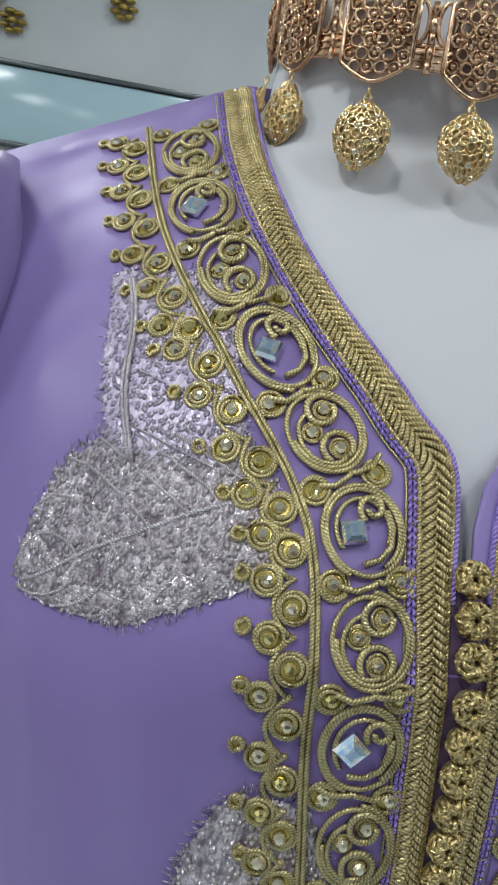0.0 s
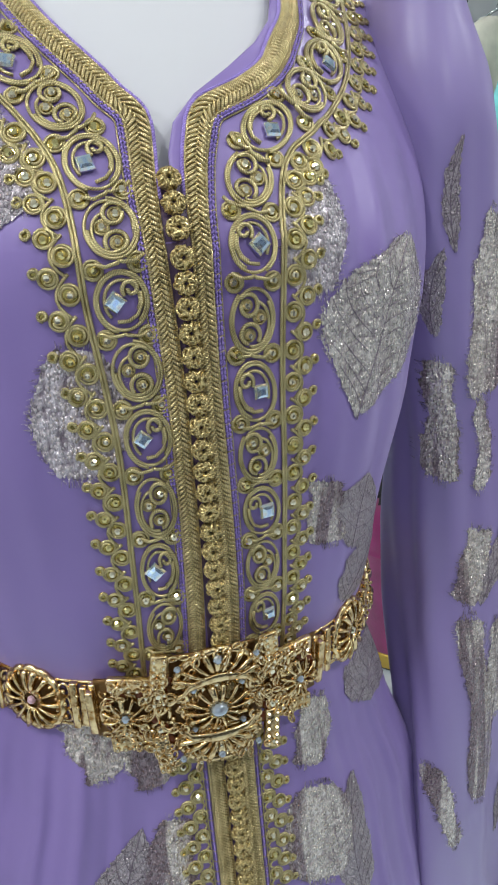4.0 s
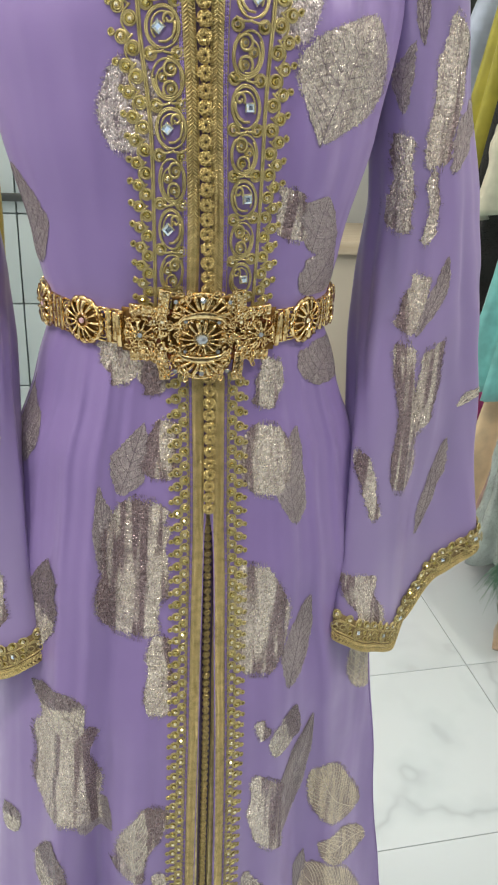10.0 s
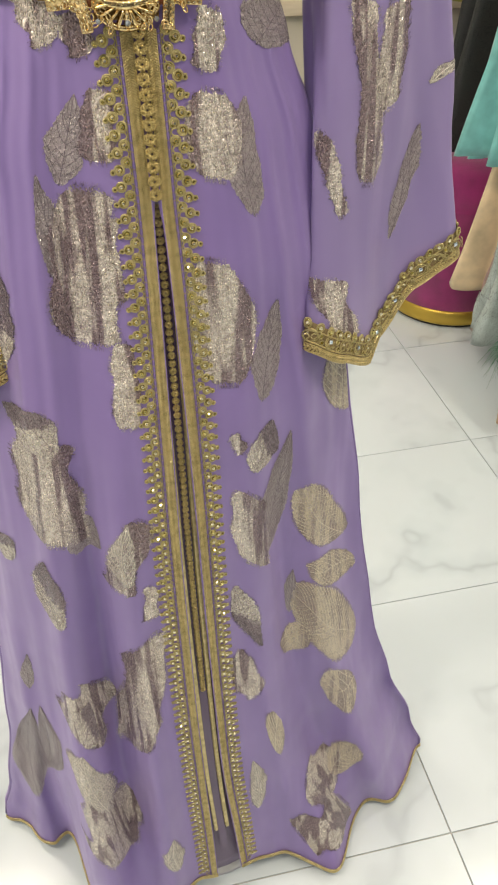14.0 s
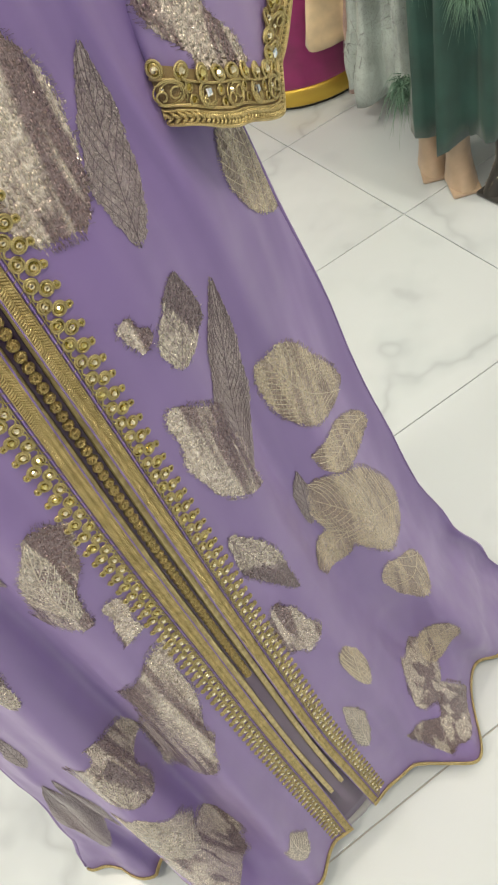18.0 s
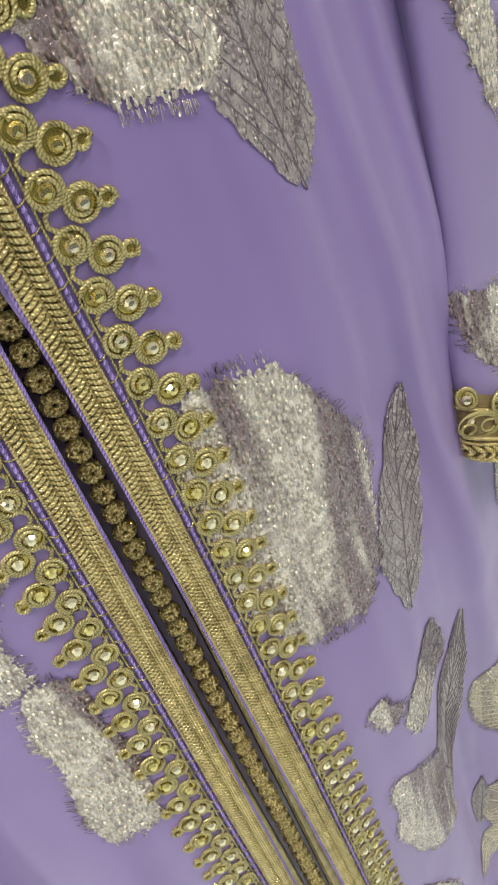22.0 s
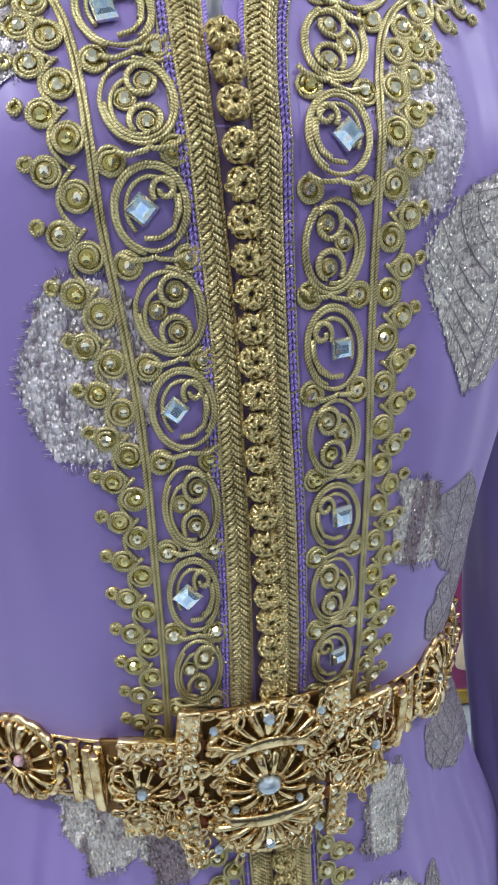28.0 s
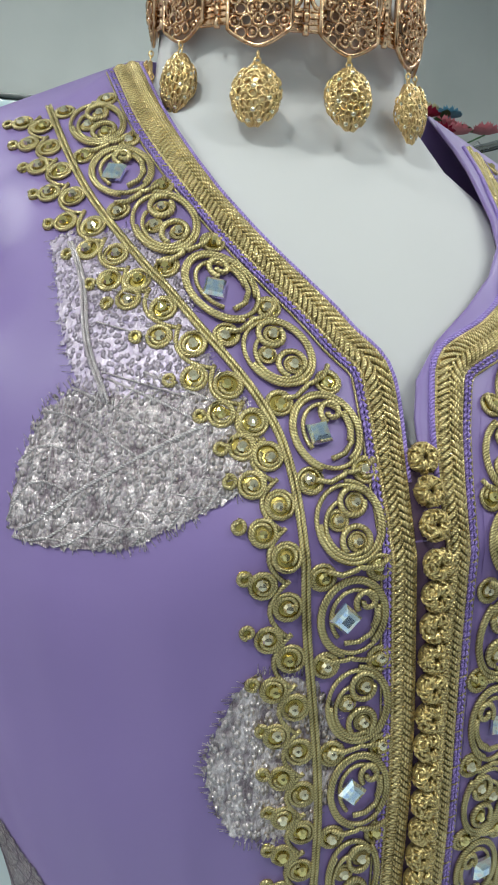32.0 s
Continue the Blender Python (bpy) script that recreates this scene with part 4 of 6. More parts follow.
def neck(a, z, h=0.0):
    """A frame round the neck at the angle a (0: front); the collar dips to the front."""
    x, y = (.0575 + h) * math.sin(a), .043 - (.0595 + h) * math.cos(a)
    n = Vector((math.sin(a), -math.cos(a), 0))
    b = Vector((0, 0, 1)).cross(n)
    z = z + .012 * (1 - math.cos(a))
    return Matrix(((b.x, 0, n.x, x), (b.y, 0, n.y, y), (b.z, 1, n.z, z), (0, 0, 0, 1)))


def filigree_panel():
    b = Buf()
    h = .0150

    def rim(x):
        return h * (1.12 - .42 * (abs(x) / .0125) ** 1.5)
    line = [(.0125 * math.sin(u), rim(.0125 * math.sin(u)) * (1 if math.cos(u) > 0 else -1)) for u in [2 * math.pi * (k + .5) / 24 for k in range(24)]]
    b.tube([(x, y, .0010) for x, y in line], .0009, 6, closed=True, up=(0, 0, 1))
    # staggered open rings with a bead where they meet
    for j in range(-4, 5):
        for i in range(-3, 4):
            cx, cy = (i + (.5 if j % 2 else 0)) * .0047, j * .0040
            if abs(cx) > .0112 or abs(cy) > rim(cx) - .0012:
                continue
            dome = .0034 - .0030 * ((cx / .0125) ** 2 + (cy / .017) ** 2)
            r = .0021
            b.tube([(cx + r * math.cos(a), cy + r * math.sin(a), dome + .0003 * math.sin(3 * a)) for a in [2 * math.pi * k / 9 for k in range(9)]], .00062, 5, closed=True, up=(0, 0, 1))
            if (i + j) % 2 == 0:
                b.lathe([(0, 0), (.0012, 0), (.0010, .0010), (.0005, .0014), (0, .0014)], 6, (cx, cy, dome - .0004))
            b.lathe([(0, 0), (.0008, 0), (.0006, .0008), (0, .0010)], 5, (cx + .00235, cy, dome))
    for cx, cy in ((0, .0042), (0, -.0052), (-.0062, 0), (.0062, 0)):
        for k in range(6):
            a = 2 * math.pi * k / 6
            b.tube([(cx + .0031 * t * math.cos(a), cy + .0031 * t * math.sin(a), .0040 - .0006 * t) for t in (.25, .6, 1)], .0007, 4)
    return b


panel_mesh = filigree_panel().mesh("filigree_panel", ROSE)
plate = Buf()
plate.grid([[(x, q * (.0150 * (1.12 - .42 * (abs(x) / .0125) ** 1.5) - .0008), -.0006) for q in (-1, 0, 1)] for x in [-.0122 + .0244 * k / 12 for k in range(13)]])
plate_mesh = plate.mesh("backing_plate", mat("rose_back_metal", (.60, .46, .38), .45, .8))
joint = Buf()
for k in range(5):
    joint.tube([(0, -.0115 + .0046 * k, .0008), (0, -.0115 + .0046 * (k + .86), .0008)], .0013, 7)
for q in (-1, 1):
    # an arched loop above a pressed leaf
    joint.tube([(q * (.0045 + .0030 * math.cos(a)), .0045 + .0066 * math.sin(a), .0008) for a in [2 * math.pi * k / 16 for k in range(16)]], .0009, 5, closed=True, up=(0, 0, 1))
    soft_box(joint, (q * .0045 - .0036, -.0105, -.0004), (q * .0045 + .0036, -.0018, .0008), .0004)
    for k in range(4):
        joint.tube([(q * .0016, -.0098 + .0022 * k, .0010), (q * .0078, -.0094 + .0022 * k, .0010)], .00045, 4)
joint_mesh = joint.mesh("hinge_bars", ROSE)


PALE_GILT = mat("pale_gilt_metal", (.84, .62, .30), .30, 1.0)


def pendant_mesh():
    """An almond-shaped filigree drop: rows of six-petalled flowers with small stones over a domed body."""
    b = Buf()

    def half(v):
        return .0086 * math.sin(math.pi * (.06 + .92 * v) ** .95) ** .7 + .0008

    def on(v, t, h=0.0):
        r = half(v) + h
        return (r * math.sin(t), -.0275 * v - .002, .0001 + .72 * r * math.cos(t))
    b.grid([[on(i / 12, -1.75 + 3.5 * k / 12, -.0008) for k in range(13)] for i in range(13)])
    seeds = []
    for v, ts in ((.10, (0,)), (.24, (-.75, .75)), (.40, (-1.35, 0, 1.35)), (.58, (-.75, .75)), (.60, (-1.6, 1.6)), (.76, (-1.2, 0, 1.2)), (.91, (-.5, .5))):
        for t0 in ts:
            seeds.append((v, t0))
            size = .150 * (.75 + .5 * math.sin(math.pi * v))
            for k in range(6):
                a = 2 * math.pi * k / 6 + v * 5
                loop = []
                for m in range(7):
                    u = 2 * math.pi * m / 7
                    cx, cy = .62 + .38 * math.cos(u), .34 * math.sin(u)
                    va, ta = cx * math.cos(a) - cy * math.sin(a), cx * math.sin(a) + cy * math.cos(a)
                    loop.append(on(min(1, max(0, v + size * va)), t0 + size * 3.0 * ta, .0004 + .0006 * math.sin(u) ** 2))
                b.tube(loop, .00056, 4, closed=True)
    for q in range(2):
        b.tube([(.0013 * math.cos(a) * (1 - q), -.0005 + q * .0026 + .0015 * math.sin(a), .0013 * math.cos(a) * q + .001) for a in [2 * math.pi * k / 10 for k in range(10)]], .0005, 5, closed=True)
    metal = len(b.f)
    for v, t0 in seeds:
        c = Vector(on(v, t0, -.0002))
        n = Vector((math.sin(t0), 0, math.cos(t0)))
        x, y = Vector((math.cos(t0), 0, -math.sin(t0))), Vector((0, 1, 0))
        rows = [[c + r * (math.cos(a) * x + math.sin(a) * y) + h * n for a in [2 * math.pi * k / 7 for k in range(7)]] for r, h in ((.0013, 0), (.0012, .0009), (.0006, .0014), (0, .0014))]
        b.grid(rows, closed=True)
    me = b.mesh("pendant", PALE_GILT)
    me.materials.append(STONE)
    me.polygons.foreach_set("material_index", [0] * metal + [1] * (len(b.f) - metal))
    return me


PENDANT = pendant_mesh()
for k in range(-5, 5):
    a = k * .60 + .05
    ob = part("filigree_panel", panel_mesh, None, choker)
    ob.matrix_basis = neck(a, 1.6845)
    ob = part("backing_plate", plate_mesh, None, choker)
    ob.matrix_basis = neck(a, 1.6845)
    ob = part("hinge_bars", joint_mesh, None, choker)
    ob.matrix_basis = neck(a + .30, 1.6845)
for k in range(-4, 5):
    a = k * .60 + .05
    ob = part("pendant", PENDANT, None, choker)
    ob.matrix_basis = neck(a, 1.6645 - .002 * (k % 2), .0015) @ Matrix.Rotation(-.10, 4, "X") @ Matrix.Diagonal((.96, .84, .72, 1))

# ---- woven leaf motifs ----
def leaf_material(name, light, dark, metal, rough, cell, relief, bands=None, halved=False, pebbles=.44):
    """Metal weft floated on the lilac ground: raised pebbles, a fine slanting grain and, on patches, broad dull bands."""
    m = mat(name, light, rough, metal)
    n = Nodes(m)
    warp = n.add("TexNoise", Scale=260.0, Detail=1.0)
    n.link(n.coords("Object"), warp.inputs["Vector"])
    shift = n.add("VectorMath")
    shift.operation = "MULTIPLY_ADD"
    n.link(warp.outputs["Color"], shift.inputs[0])
    shift.inputs[1].default_value = (.0006, .0006, .0006)
    n.link(n.coords("Object", (1.0, 1.0, .72)), shift.inputs[2])
    vor = n.add("TexVoronoi", Scale=cell)
    n.link(shift.outputs[0], vor.inputs["Vector"])
    pebble = n.ramp(vor.outputs["Distance"], [(.12, (1, 1, 1)), (.30, (.75, .75, .75)), (.52, (0, 0, 0))])
    grain = n.noise(n.coords("Object", (1, 1, .3), (0, .5, 0)), 1000, 2)
    cloud = n.noise(n.coords("Object", (1, 1, 1.6)), 170, 3)
    streak = n.noise(n.coords("Object", (1, 1, .10)), 300, 2)
    # colour follows the relief: mauve ground plus painted shade in gaps, lighter pebble tops
    f = n.math("ADD", n.math("MULTIPLY", pebble, pebbles), n.math("ADD", n.math("MULTIPLY", grain, .95 - pebbles), n.math("ADD", n.math("MULTIPLY", cloud, .5), n.math("MULTIPLY", streak, .35))))
    col = n.ramp(f, [(.50, dark), (.80 - .1 * (pebbles > .5), light)])
    if bands:
        b = n.ramp(n.noise(n.coords("Object", (1, 1, .06)), 75, 2), [(.44, (1, 1, 1)), (.52, (0, 0, 0))])
        if halved:
            uv = n.add("SeparateXYZ")
            n.link(n.add("TexCoord").outputs["UV"], uv.inputs[0])
            cut = n.math("ADD", n.math("ADD", n.math("MULTIPLY", uv.outputs[0], .22), uv.outputs[1]), n.math("MULTIPLY", cloud, .25))
            b = n.ramp(cut, [(.60, (1, 1, 1)), (.66, (0, 0, 0))])
        col = n.mix(n.math("MULTIPLY", b, .95), col, n.ramp(f, [(.60, tuple(c * .55 for c in bands)), (.98, bands)]))
    n.put("Base Color", col)
    n.put("Roughness", n.ramp(grain, [(.35, (rough + .12,) * 3), (.65, (max(.08, rough - .1),) * 3)]))
    h = n.math("ADD", n.math("MULTIPLY", pebble, 1.0), n.math("ADD", n.math("MULTIPLY", grain, .35), n.math("MULTIPLY", cloud, .8)))
    n.put("Normal", n.bump(h, 1.0, relief))
    n.b.inputs["Coat Weight"].default_value, n.b.inputs["Coat Roughness"].default_value = .45, .16
    n.put("Coat Normal", n.bump(h, 1.0, relief * 1.3))
    edge = n.add("SeparateXYZ")
    n.link(n.add("TexCoord").outputs["UV"], edge.inputs[0])
    rim = n.math("MAXIMUM", n.math("ABSOLUTE", edge.outputs[0]), n.math("ABSOLUTE", n.math("MULTIPLY_ADD", edge.outputs[1], 2.0, -1.0)))
    fray = n.math("MULTIPLY_ADD", n.noise(n.coords("Object", (1, 1, .5)), 900, 2), .34, rim)
    n.put("Alpha", n.math("LESS_THAN", fray, 1.13))
    return m


GILT_LEAF = leaf_material("silver_gilt_leaf", (.97, .89, .78), (.22, .17, .17), .50, .24, 430.0, .0036)
DARK_GILT = leaf_material("dark_gilt_leaf", (.86, .77, .69), (.22, .17, .19), .50, .28, 520.0, .0024)
DULL_LEAF = leaf_material("dull_mauve_leaf", (.50, .43, .43), (.22, .17, .195), .35, .36, 640.0, .0015)
GILT_PATCH = leaf_material("striped_gilt_patch", (1.0, .89, .78), (.22, .155, .16), .50, .23, 460.0, .0040, (.38, .265, .29))
HALF_LEAF = leaf_material("half_gilt_leaf", (1.0, .91, .78), (.26, .19, .20), .45, .24, 440.0, .0036, (.40, .31, .34), True)
PALE_PATCH = leaf_material("pale_silver_lilac_patch", (.46, .39, .47), (.30, .24, .36), .40, .40, 620.0, .0009)
BROAD_LEAF = leaf_material("broad_silver_leaf", (.90, .79, .80), (.21, .16, .185), .50, .27, 500.0, .0034, pebbles=.60)
CREAM_LEAF = leaf_material("cream_lace_leaf", (.88, .76, .58), (.36, .27, .26), .35, .32, 480.0, .0030, (.60, .47, .40))
VEIN = {"g": thread("silver_vein", (1.0, .94, .84), (.55, .46, .42), .30, .25, pitch=900), "d": mat("dark_vein", (.20, .155, .185), .5, .3), "p": GILT_PATCH}
VEIN["f"] = thread("mauve_silver_vein", (.88, .80, .80), (.26, .20, .24), .30, .5, pitch=1000, slant=.3)
VEIN["c"] = thread("cream_vein", (1.0, .92, .76), (.72, .62, .50), .35, .25, pitch=900)
VEIN["h"] = VEIN["d"]
VEIN["q"] = PALE_PATCH
VEIN["m"] = VEIN["n"] = VEIN["g"]
VEIN["k"] = VEIN["d"]
KINDS = {"g": GILT_LEAF, "d": DULL_LEAF, "p": GILT_PATCH, "h": HALF_LEAF, "f": BROAD_LEAF, "k": DARK_GILT, "q": PALE_PATCH, "c": CREAM_LEAF, "m": GILT_PATCH, "n": BROAD_LEAF}
MOTIF = {"g": "leaf", "d": "leaf", "p": "brocade_patch", "h": "leaf", "f": "leaf", "k": "leaf", "q": "brocade_patch", "c": "leaf", "m": "brocade_patch", "n": "brocade_patch"}
LABEL = {"g": "silver gilt woven leaf", "d": "dull mauve woven leaf", "p": "striped gilt woven patch", "h": "half gilt woven leaf", "k": "gilt woven leaf with dark veins", "f": "broad silver gilt woven leaf", "q": "pale silver woven patch", "c": "cream lace-veined woven leaf", "m": "half-round striped gilt woven patch", "n": "half-round silver woven patch"}
leaf_rnd = random.Random(11)


def outline(kind, v, r):
    """Half width, from tip (v 0) to base (1), of a motif one wide."""
    if kind == "q":
        return .5 * min(1, 8 * v + .6, 8 * (1 - v) + .6) * (1 + .05 * math.sin(5 * v + r))
    if kind == "p":
        return .5 * min(1, 8 * v + .45, 8 * (1 - v) + .5) * (1 + .22 * math.sin(5 * v + r) + .12 * math.sin(13 * v + 2 * r))
    if kind == "f":
        return .5 * (math.sin(math.pi / 2 * v / .45) ** .85 if v < .45 else 1 - .45 * ((v - .45) / .55) ** 1.6) * (1 + .03 * math.sin(9 * v))
    if kind in "mn":
        return .5 * max(0, math.sin(math.pi * (.05 + .9 * v))) ** .55 * (1 + .04 * math.sin(11 * v + r))
    if kind == "c":
        return .5 * max(0, math.sin(math.pi * (.04 + .95 * v))) ** .55 * (1 + .05 * math.sin(7 * v + r))
    if kind == "k":
        return .5 * max(0, math.sin(math.pi * v ** .9)) ** 1.05 * (1 + .06 * math.sin(8 * v + r))
    return .5 * max(0, math.sin(math.pi * v ** 1.25)) ** .8 * (1 + .10 * math.sin(8 * v + r) + .05 * math.sin(21 * v + 3 * r)) + (.035 if v > .93 else 0)


def half_width(kind, v, r, u):
    """The broad leaf is nearly straight along one side."""
    return outline(kind, v, r) * (1.22 if u <= 0 else .40) if kind == "f" else outline(kind, v, r + (1.7 if u > 0 else 0))


def weave(kind, place, length, width, parent):
    """place(a, c): the point a along and c across, in metres from the motif's middle."""
    r = leaf_rnd.uniform(0, 6)
    nv = max(10, min(44, int(length / .0022)))
    nu = max(8, min(30, int(width / .0022)))
    rows, uvs = [], []
    bend = leaf_rnd.uniform(-.10, .10) if kind not in "pqmn" else leaf_rnd.uniform(-.05, .05)
    for i in range(nv + 1):
        v = i / nv
        row, uv = [], []
        for k in range(nu + 1):
            u = 2 * k / nu - 1
            ragged = leaf_rnd.uniform(-.0010, .0012) if abs(u) > .99 else 0
            c = u * half_width(kind, v, r, u) * width + ragged + bend * length * math.sin(math.pi * v)
            a = (v - .5) * length
            row.append(place(a, c))
            uv.append((u, v))
        rows.append(row)
        uvs.append(uv)
    b = Buf()
    b.grid(rows, uvs)
    solid = len(b.uv)
    # loose weft ends that stick out past the edge
    if kind in "pqmn":
        for _ in range(int(width / (.0007 if kind != "q" else .003))):
            u, end = leaf_rnd.uniform(-1, 1), leaf_rnd.choice((0, 1))
            c = u * half_width(kind, end, r, u) * width
            a = (end - .5) * length
            e = leaf_rnd.uniform(.001, .0032) * (1 if end else -1)
            p0, p1 = place(a - e * .2, c), place(a + e, c + leaf_rnd.uniform(-.0006, .0006))
            b.tube([p0, p0.lerp(p1, .5), p1], .00011, 3)
    for _ in range(0 if kind == "d" else int(length / (.0008 if kind != "q" else .003))):
        v, s = leaf_rnd.uniform(.04, .96), leaf_rnd.choice((-1, 1))
        w = half_width(kind, v, r, s) * width
        a, c = (v - .5) * length, s * w + bend * length * math.sin(math.pi * v)
        e = leaf_rnd.uniform(.0008, .0028)
        p0, p1 = place(a, c - s * .001), place(a + leaf_rnd.uniform(-.001, .001), c + s * e)
        b.tube([p0, p0.lerp(p1, .5), p1], .00012, 3)
    b.uv[solid:] = [(0.0, .5)] * (len(b.uv) - solid)
    ob = part(MOTIF[kind], b, KINDS[kind], parent, LABEL[kind])
    if kind in "pqmn":
        return ob
    # ribs and a stitched edge
    veins = Buf()
    thick = {"d": .00024, "k": .00026, "f": .00052, "h": .00018, "c": .00036}.get(kind, .00040)

    def spot(u, v):
        if kind == "f":
            m = -.46 * v ** .7
            u = m + u * (1 - m if u > 0 else 1 + m)
        w = half_width(kind, v, r, u) * width
        return place((v - .5) * length, u * w + bend * length * math.sin(math.pi * v))
    veins.tube([spot(0, v / 20) for v in range(1, 21)], thick * 1.3, 5)
    count = max(3, int(length / (.0135 if kind == "f" else .011)))
    for k in range(count):
        v0 = .94 - .80 * k / count
        for s in (-1, 1):
            pts = [spot(s * t * .96, max(.02, v0 - (.16 + .10 * t) * t)) for t in (0, .2, .4, .6, .8, 1)]
            veins.tube(pts, thick, 4)
            for t0 in (.35, .62):
                a0 = spot(s * t0, max(.02, v0 - (.16 + .10 * t0) * t0))
                veins.tube([a0, spot(s * (t0 + .10), max(.02, v0 - .10 * t0 - .01)), spot(s * min(.96, t0 + .25), max(.02, v0 - .10 * t0 + .03))], thick * .7, 4)
    if parent is kaftan:
        part("leaf_ribs", veins, VEIN[kind], ob)
    else:
        both = Buf()
        both.v, both.f, both.uv = b.v + veins.v, b.f + [[i + len(b.v) for i in f] for f in veins.f], b.uv + veins.uv
        me = both.mesh(MOTIF[kind], KINDS[kind])
        me.materials.append(VEIN[kind])
        me.polygons.foreach_set("material_index", [0] * len(b.f) + [1] * len(veins.f))
        ob.data = me
    return ob


def motif(tip, base, span, kind):
    """A motif from tip to base, with span the (x, z) reach across it."""
    a, _ = surf(*tip)
    c, _ = surf(*base)
    mid = (a + c) / 2
    along = (c - a).normalized()
    e = Vector((span[0] / 2, 0, span[1] / 2))
    width = (surf(mid.x + e.x, mid.z + e.z)[0] - surf(mid.x - e.x, mid.z - e.z)[0]).length
    across = Vector((span[0], 0, span[1])) / width
    lift = .0005 if kind == "d" else .0006

    def place(p, q):
        w = mid + along * p + across * q
        x = max(-wide(-1, w.z) * .985, min(wide(1, w.z) * .985, w.x))
        return surf(x, max(.03, w.z), lift)[0]
    return weave(kind, place, (c - a).length, width, kaftan)


def sleeve_motif(tip, base, width, kind, side=1):
    a, c = sleeve_front(*tip), sleeve_front(*base)
    L = (c - a).length
    du, dq = (base[0] - tip[0]) / L, (base[1] - tip[1]) / L
    mu, mq = (tip[0] + base[0]) / 2, (tip[1] + base[1]) / 2

    def place(p, q):
        u, t = mu + du * p, mq + dq * p
        ku, kq = q / pw(S_WD, t), q / .69
        d = (c - a).normalized()
        u, t = u + ku * -d.z, t + kq * -d.x
        u, t = max(-.985, min(.985, u)), max(.01, min(.97, t))
        p0 = sleeve_front(u, t)
        out = Vector((u * .5, -1, 0)).normalized()
        p0 = p0 + out * .0016
        return Vector((p0.x * side, p0.y, p0.z))
    return weave(kind, place, L, width, sleeves[side])


motif((-0.1284, 1.5003), (-0.0528, 1.5334), (0.0174, -0.0565), "f")
motif((-0.0905, 1.5980), (-0.0860, 1.5440), (-0.0410, -0.0040), "q")
edging = Buf()
for off in (0, .0011):
    edging.tube([surf(-.1035 + off + .0045 * k / 12 + .0012 * math.sin(k * .6), 1.592 - .050 * k / 12, .0012)[0] for k in range(13)], .00062, 5)
for off in (-.004, .0, .005):
    edging.tube([surf(-.098 + .024 * k / 6, 1.566 - off * 3 - .001 * k, .0010)[0] for k in range(7)], .00030, 4)
part("leaf_edging", edging, VEIN["f"], kaftan, "twisted silver cord along the pale patch")
motif((-0.0545, 1.4040), (-0.0505, 1.4640), (0.0420, -0.0031), "n")
motif((0.1246, 1.4997), (0.0831, 1.4119), (-0.0758, 0.0220), "k")
motif((0.0620, 1.5280), (0.0580, 1.4760), (-0.0360, 0.0016), "n")
motif((0.0976, 1.3772), (0.0864, 1.3340), (-0.0468, 0.0289), "d")
motif((0.0637, 1.3846), (0.0689, 1.3453), (-0.0243, 0.0064), "p")
motif((0.1122, 1.3331), (0.0827, 1.2996), (-0.0356, 0.0270), "d")
motif((0.1351, 1.2484), (0.0975, 1.2201), (-0.0545, 0.0372), "d")
motif((0.0642, 1.2489), (0.0497, 1.2107), (-0.0203, 0.0108), "p")
motif((-0.0646, 1.2683), (-0.0585, 1.2309), (-0.0239, -0.0092), "p")
motif((-0.0394, 1.2531), (-0.0339, 1.2241), (-0.0199, -0.0052), "p")
motif((-0.0434, 1.2001), (-0.0652, 1.1335), (-0.0295, 0.0094), "d")
motif((-0.0266, 1.2044), (-0.0337, 1.1508), (-0.0251, 0.0037), "p")
motif((-0.0468, 1.1342), (-0.0646, 0.9946), (-0.0505, 0.0056), "p")
motif((-0.0824, 1.1451), (-0.0737, 1.0480), (-0.0201, -0.0187), "d")
motif((-0.0283, 1.1105), (-0.0327, 1.0345), (-0.0179, 0.0017), "p")
motif((-0.1290, 1.0613), (-0.1475, 0.9572), (-0.0486, -0.0278), "h")
motif((0.0590, 1.1960), (0.0577, 1.1300), (-0.0500, 0.0125), "m")
motif((0.0857, 1.1895), (0.0908, 1.0934), (-0.0354, 0.0161), "d")
motif((0.0520, 1.0650), (0.0590, 0.9400), (-0.0640, 0.0159), "m")
motif((-0.0322, 0.9988), (-0.0400, 0.9112), (-0.0227, 0.0047), "p")
motif((-0.1480, 1.2159), (-0.1494, 1.1346), (-0.0384, -0.0308), "d")
motif((-0.1679, 1.0690), (-0.1699, 0.9629), (-0.0478, -0.0715), "d")
motif((-0.1534, 0.9248), (-0.1072, 0.8829), (-0.0295, -0.0363), "h")
motif((-0.1154, 0.8994), (-0.1264, 0.7628), (-0.0593, 0.0133), "p")
motif((-0.0814, 0.7533), (-0.1168, 0.7873), (0.0230, 0.0483), "d")
motif((-0.1439, 0.7409), (-0.1414, 0.6368), (-0.0368, -0.0065), "h")
motif((-0.0503, 0.7987), (-0.0585, 0.7115), (-0.0315, -0.0022), "g")
motif((-0.1145, 0.5168), (-0.1461, 0.4337), (-0.0449, 0.0661), "p")
motif((-0.0611, 0.6122), (-0.0642, 0.4343), (-0.0395, -0.0303), "p")
motif((-0.1499, 0.4155), (-0.1311, 0.2907), (-0.0525, 0.0370), "g")
motif((-0.2029, 0.4366), (-0.2346, 0.2173), (-0.0502, -0.0361), "d")
motif((-0.1216, 0.3106), (-0.1477, 0.1883), (-0.0628, 0.0884), "p")
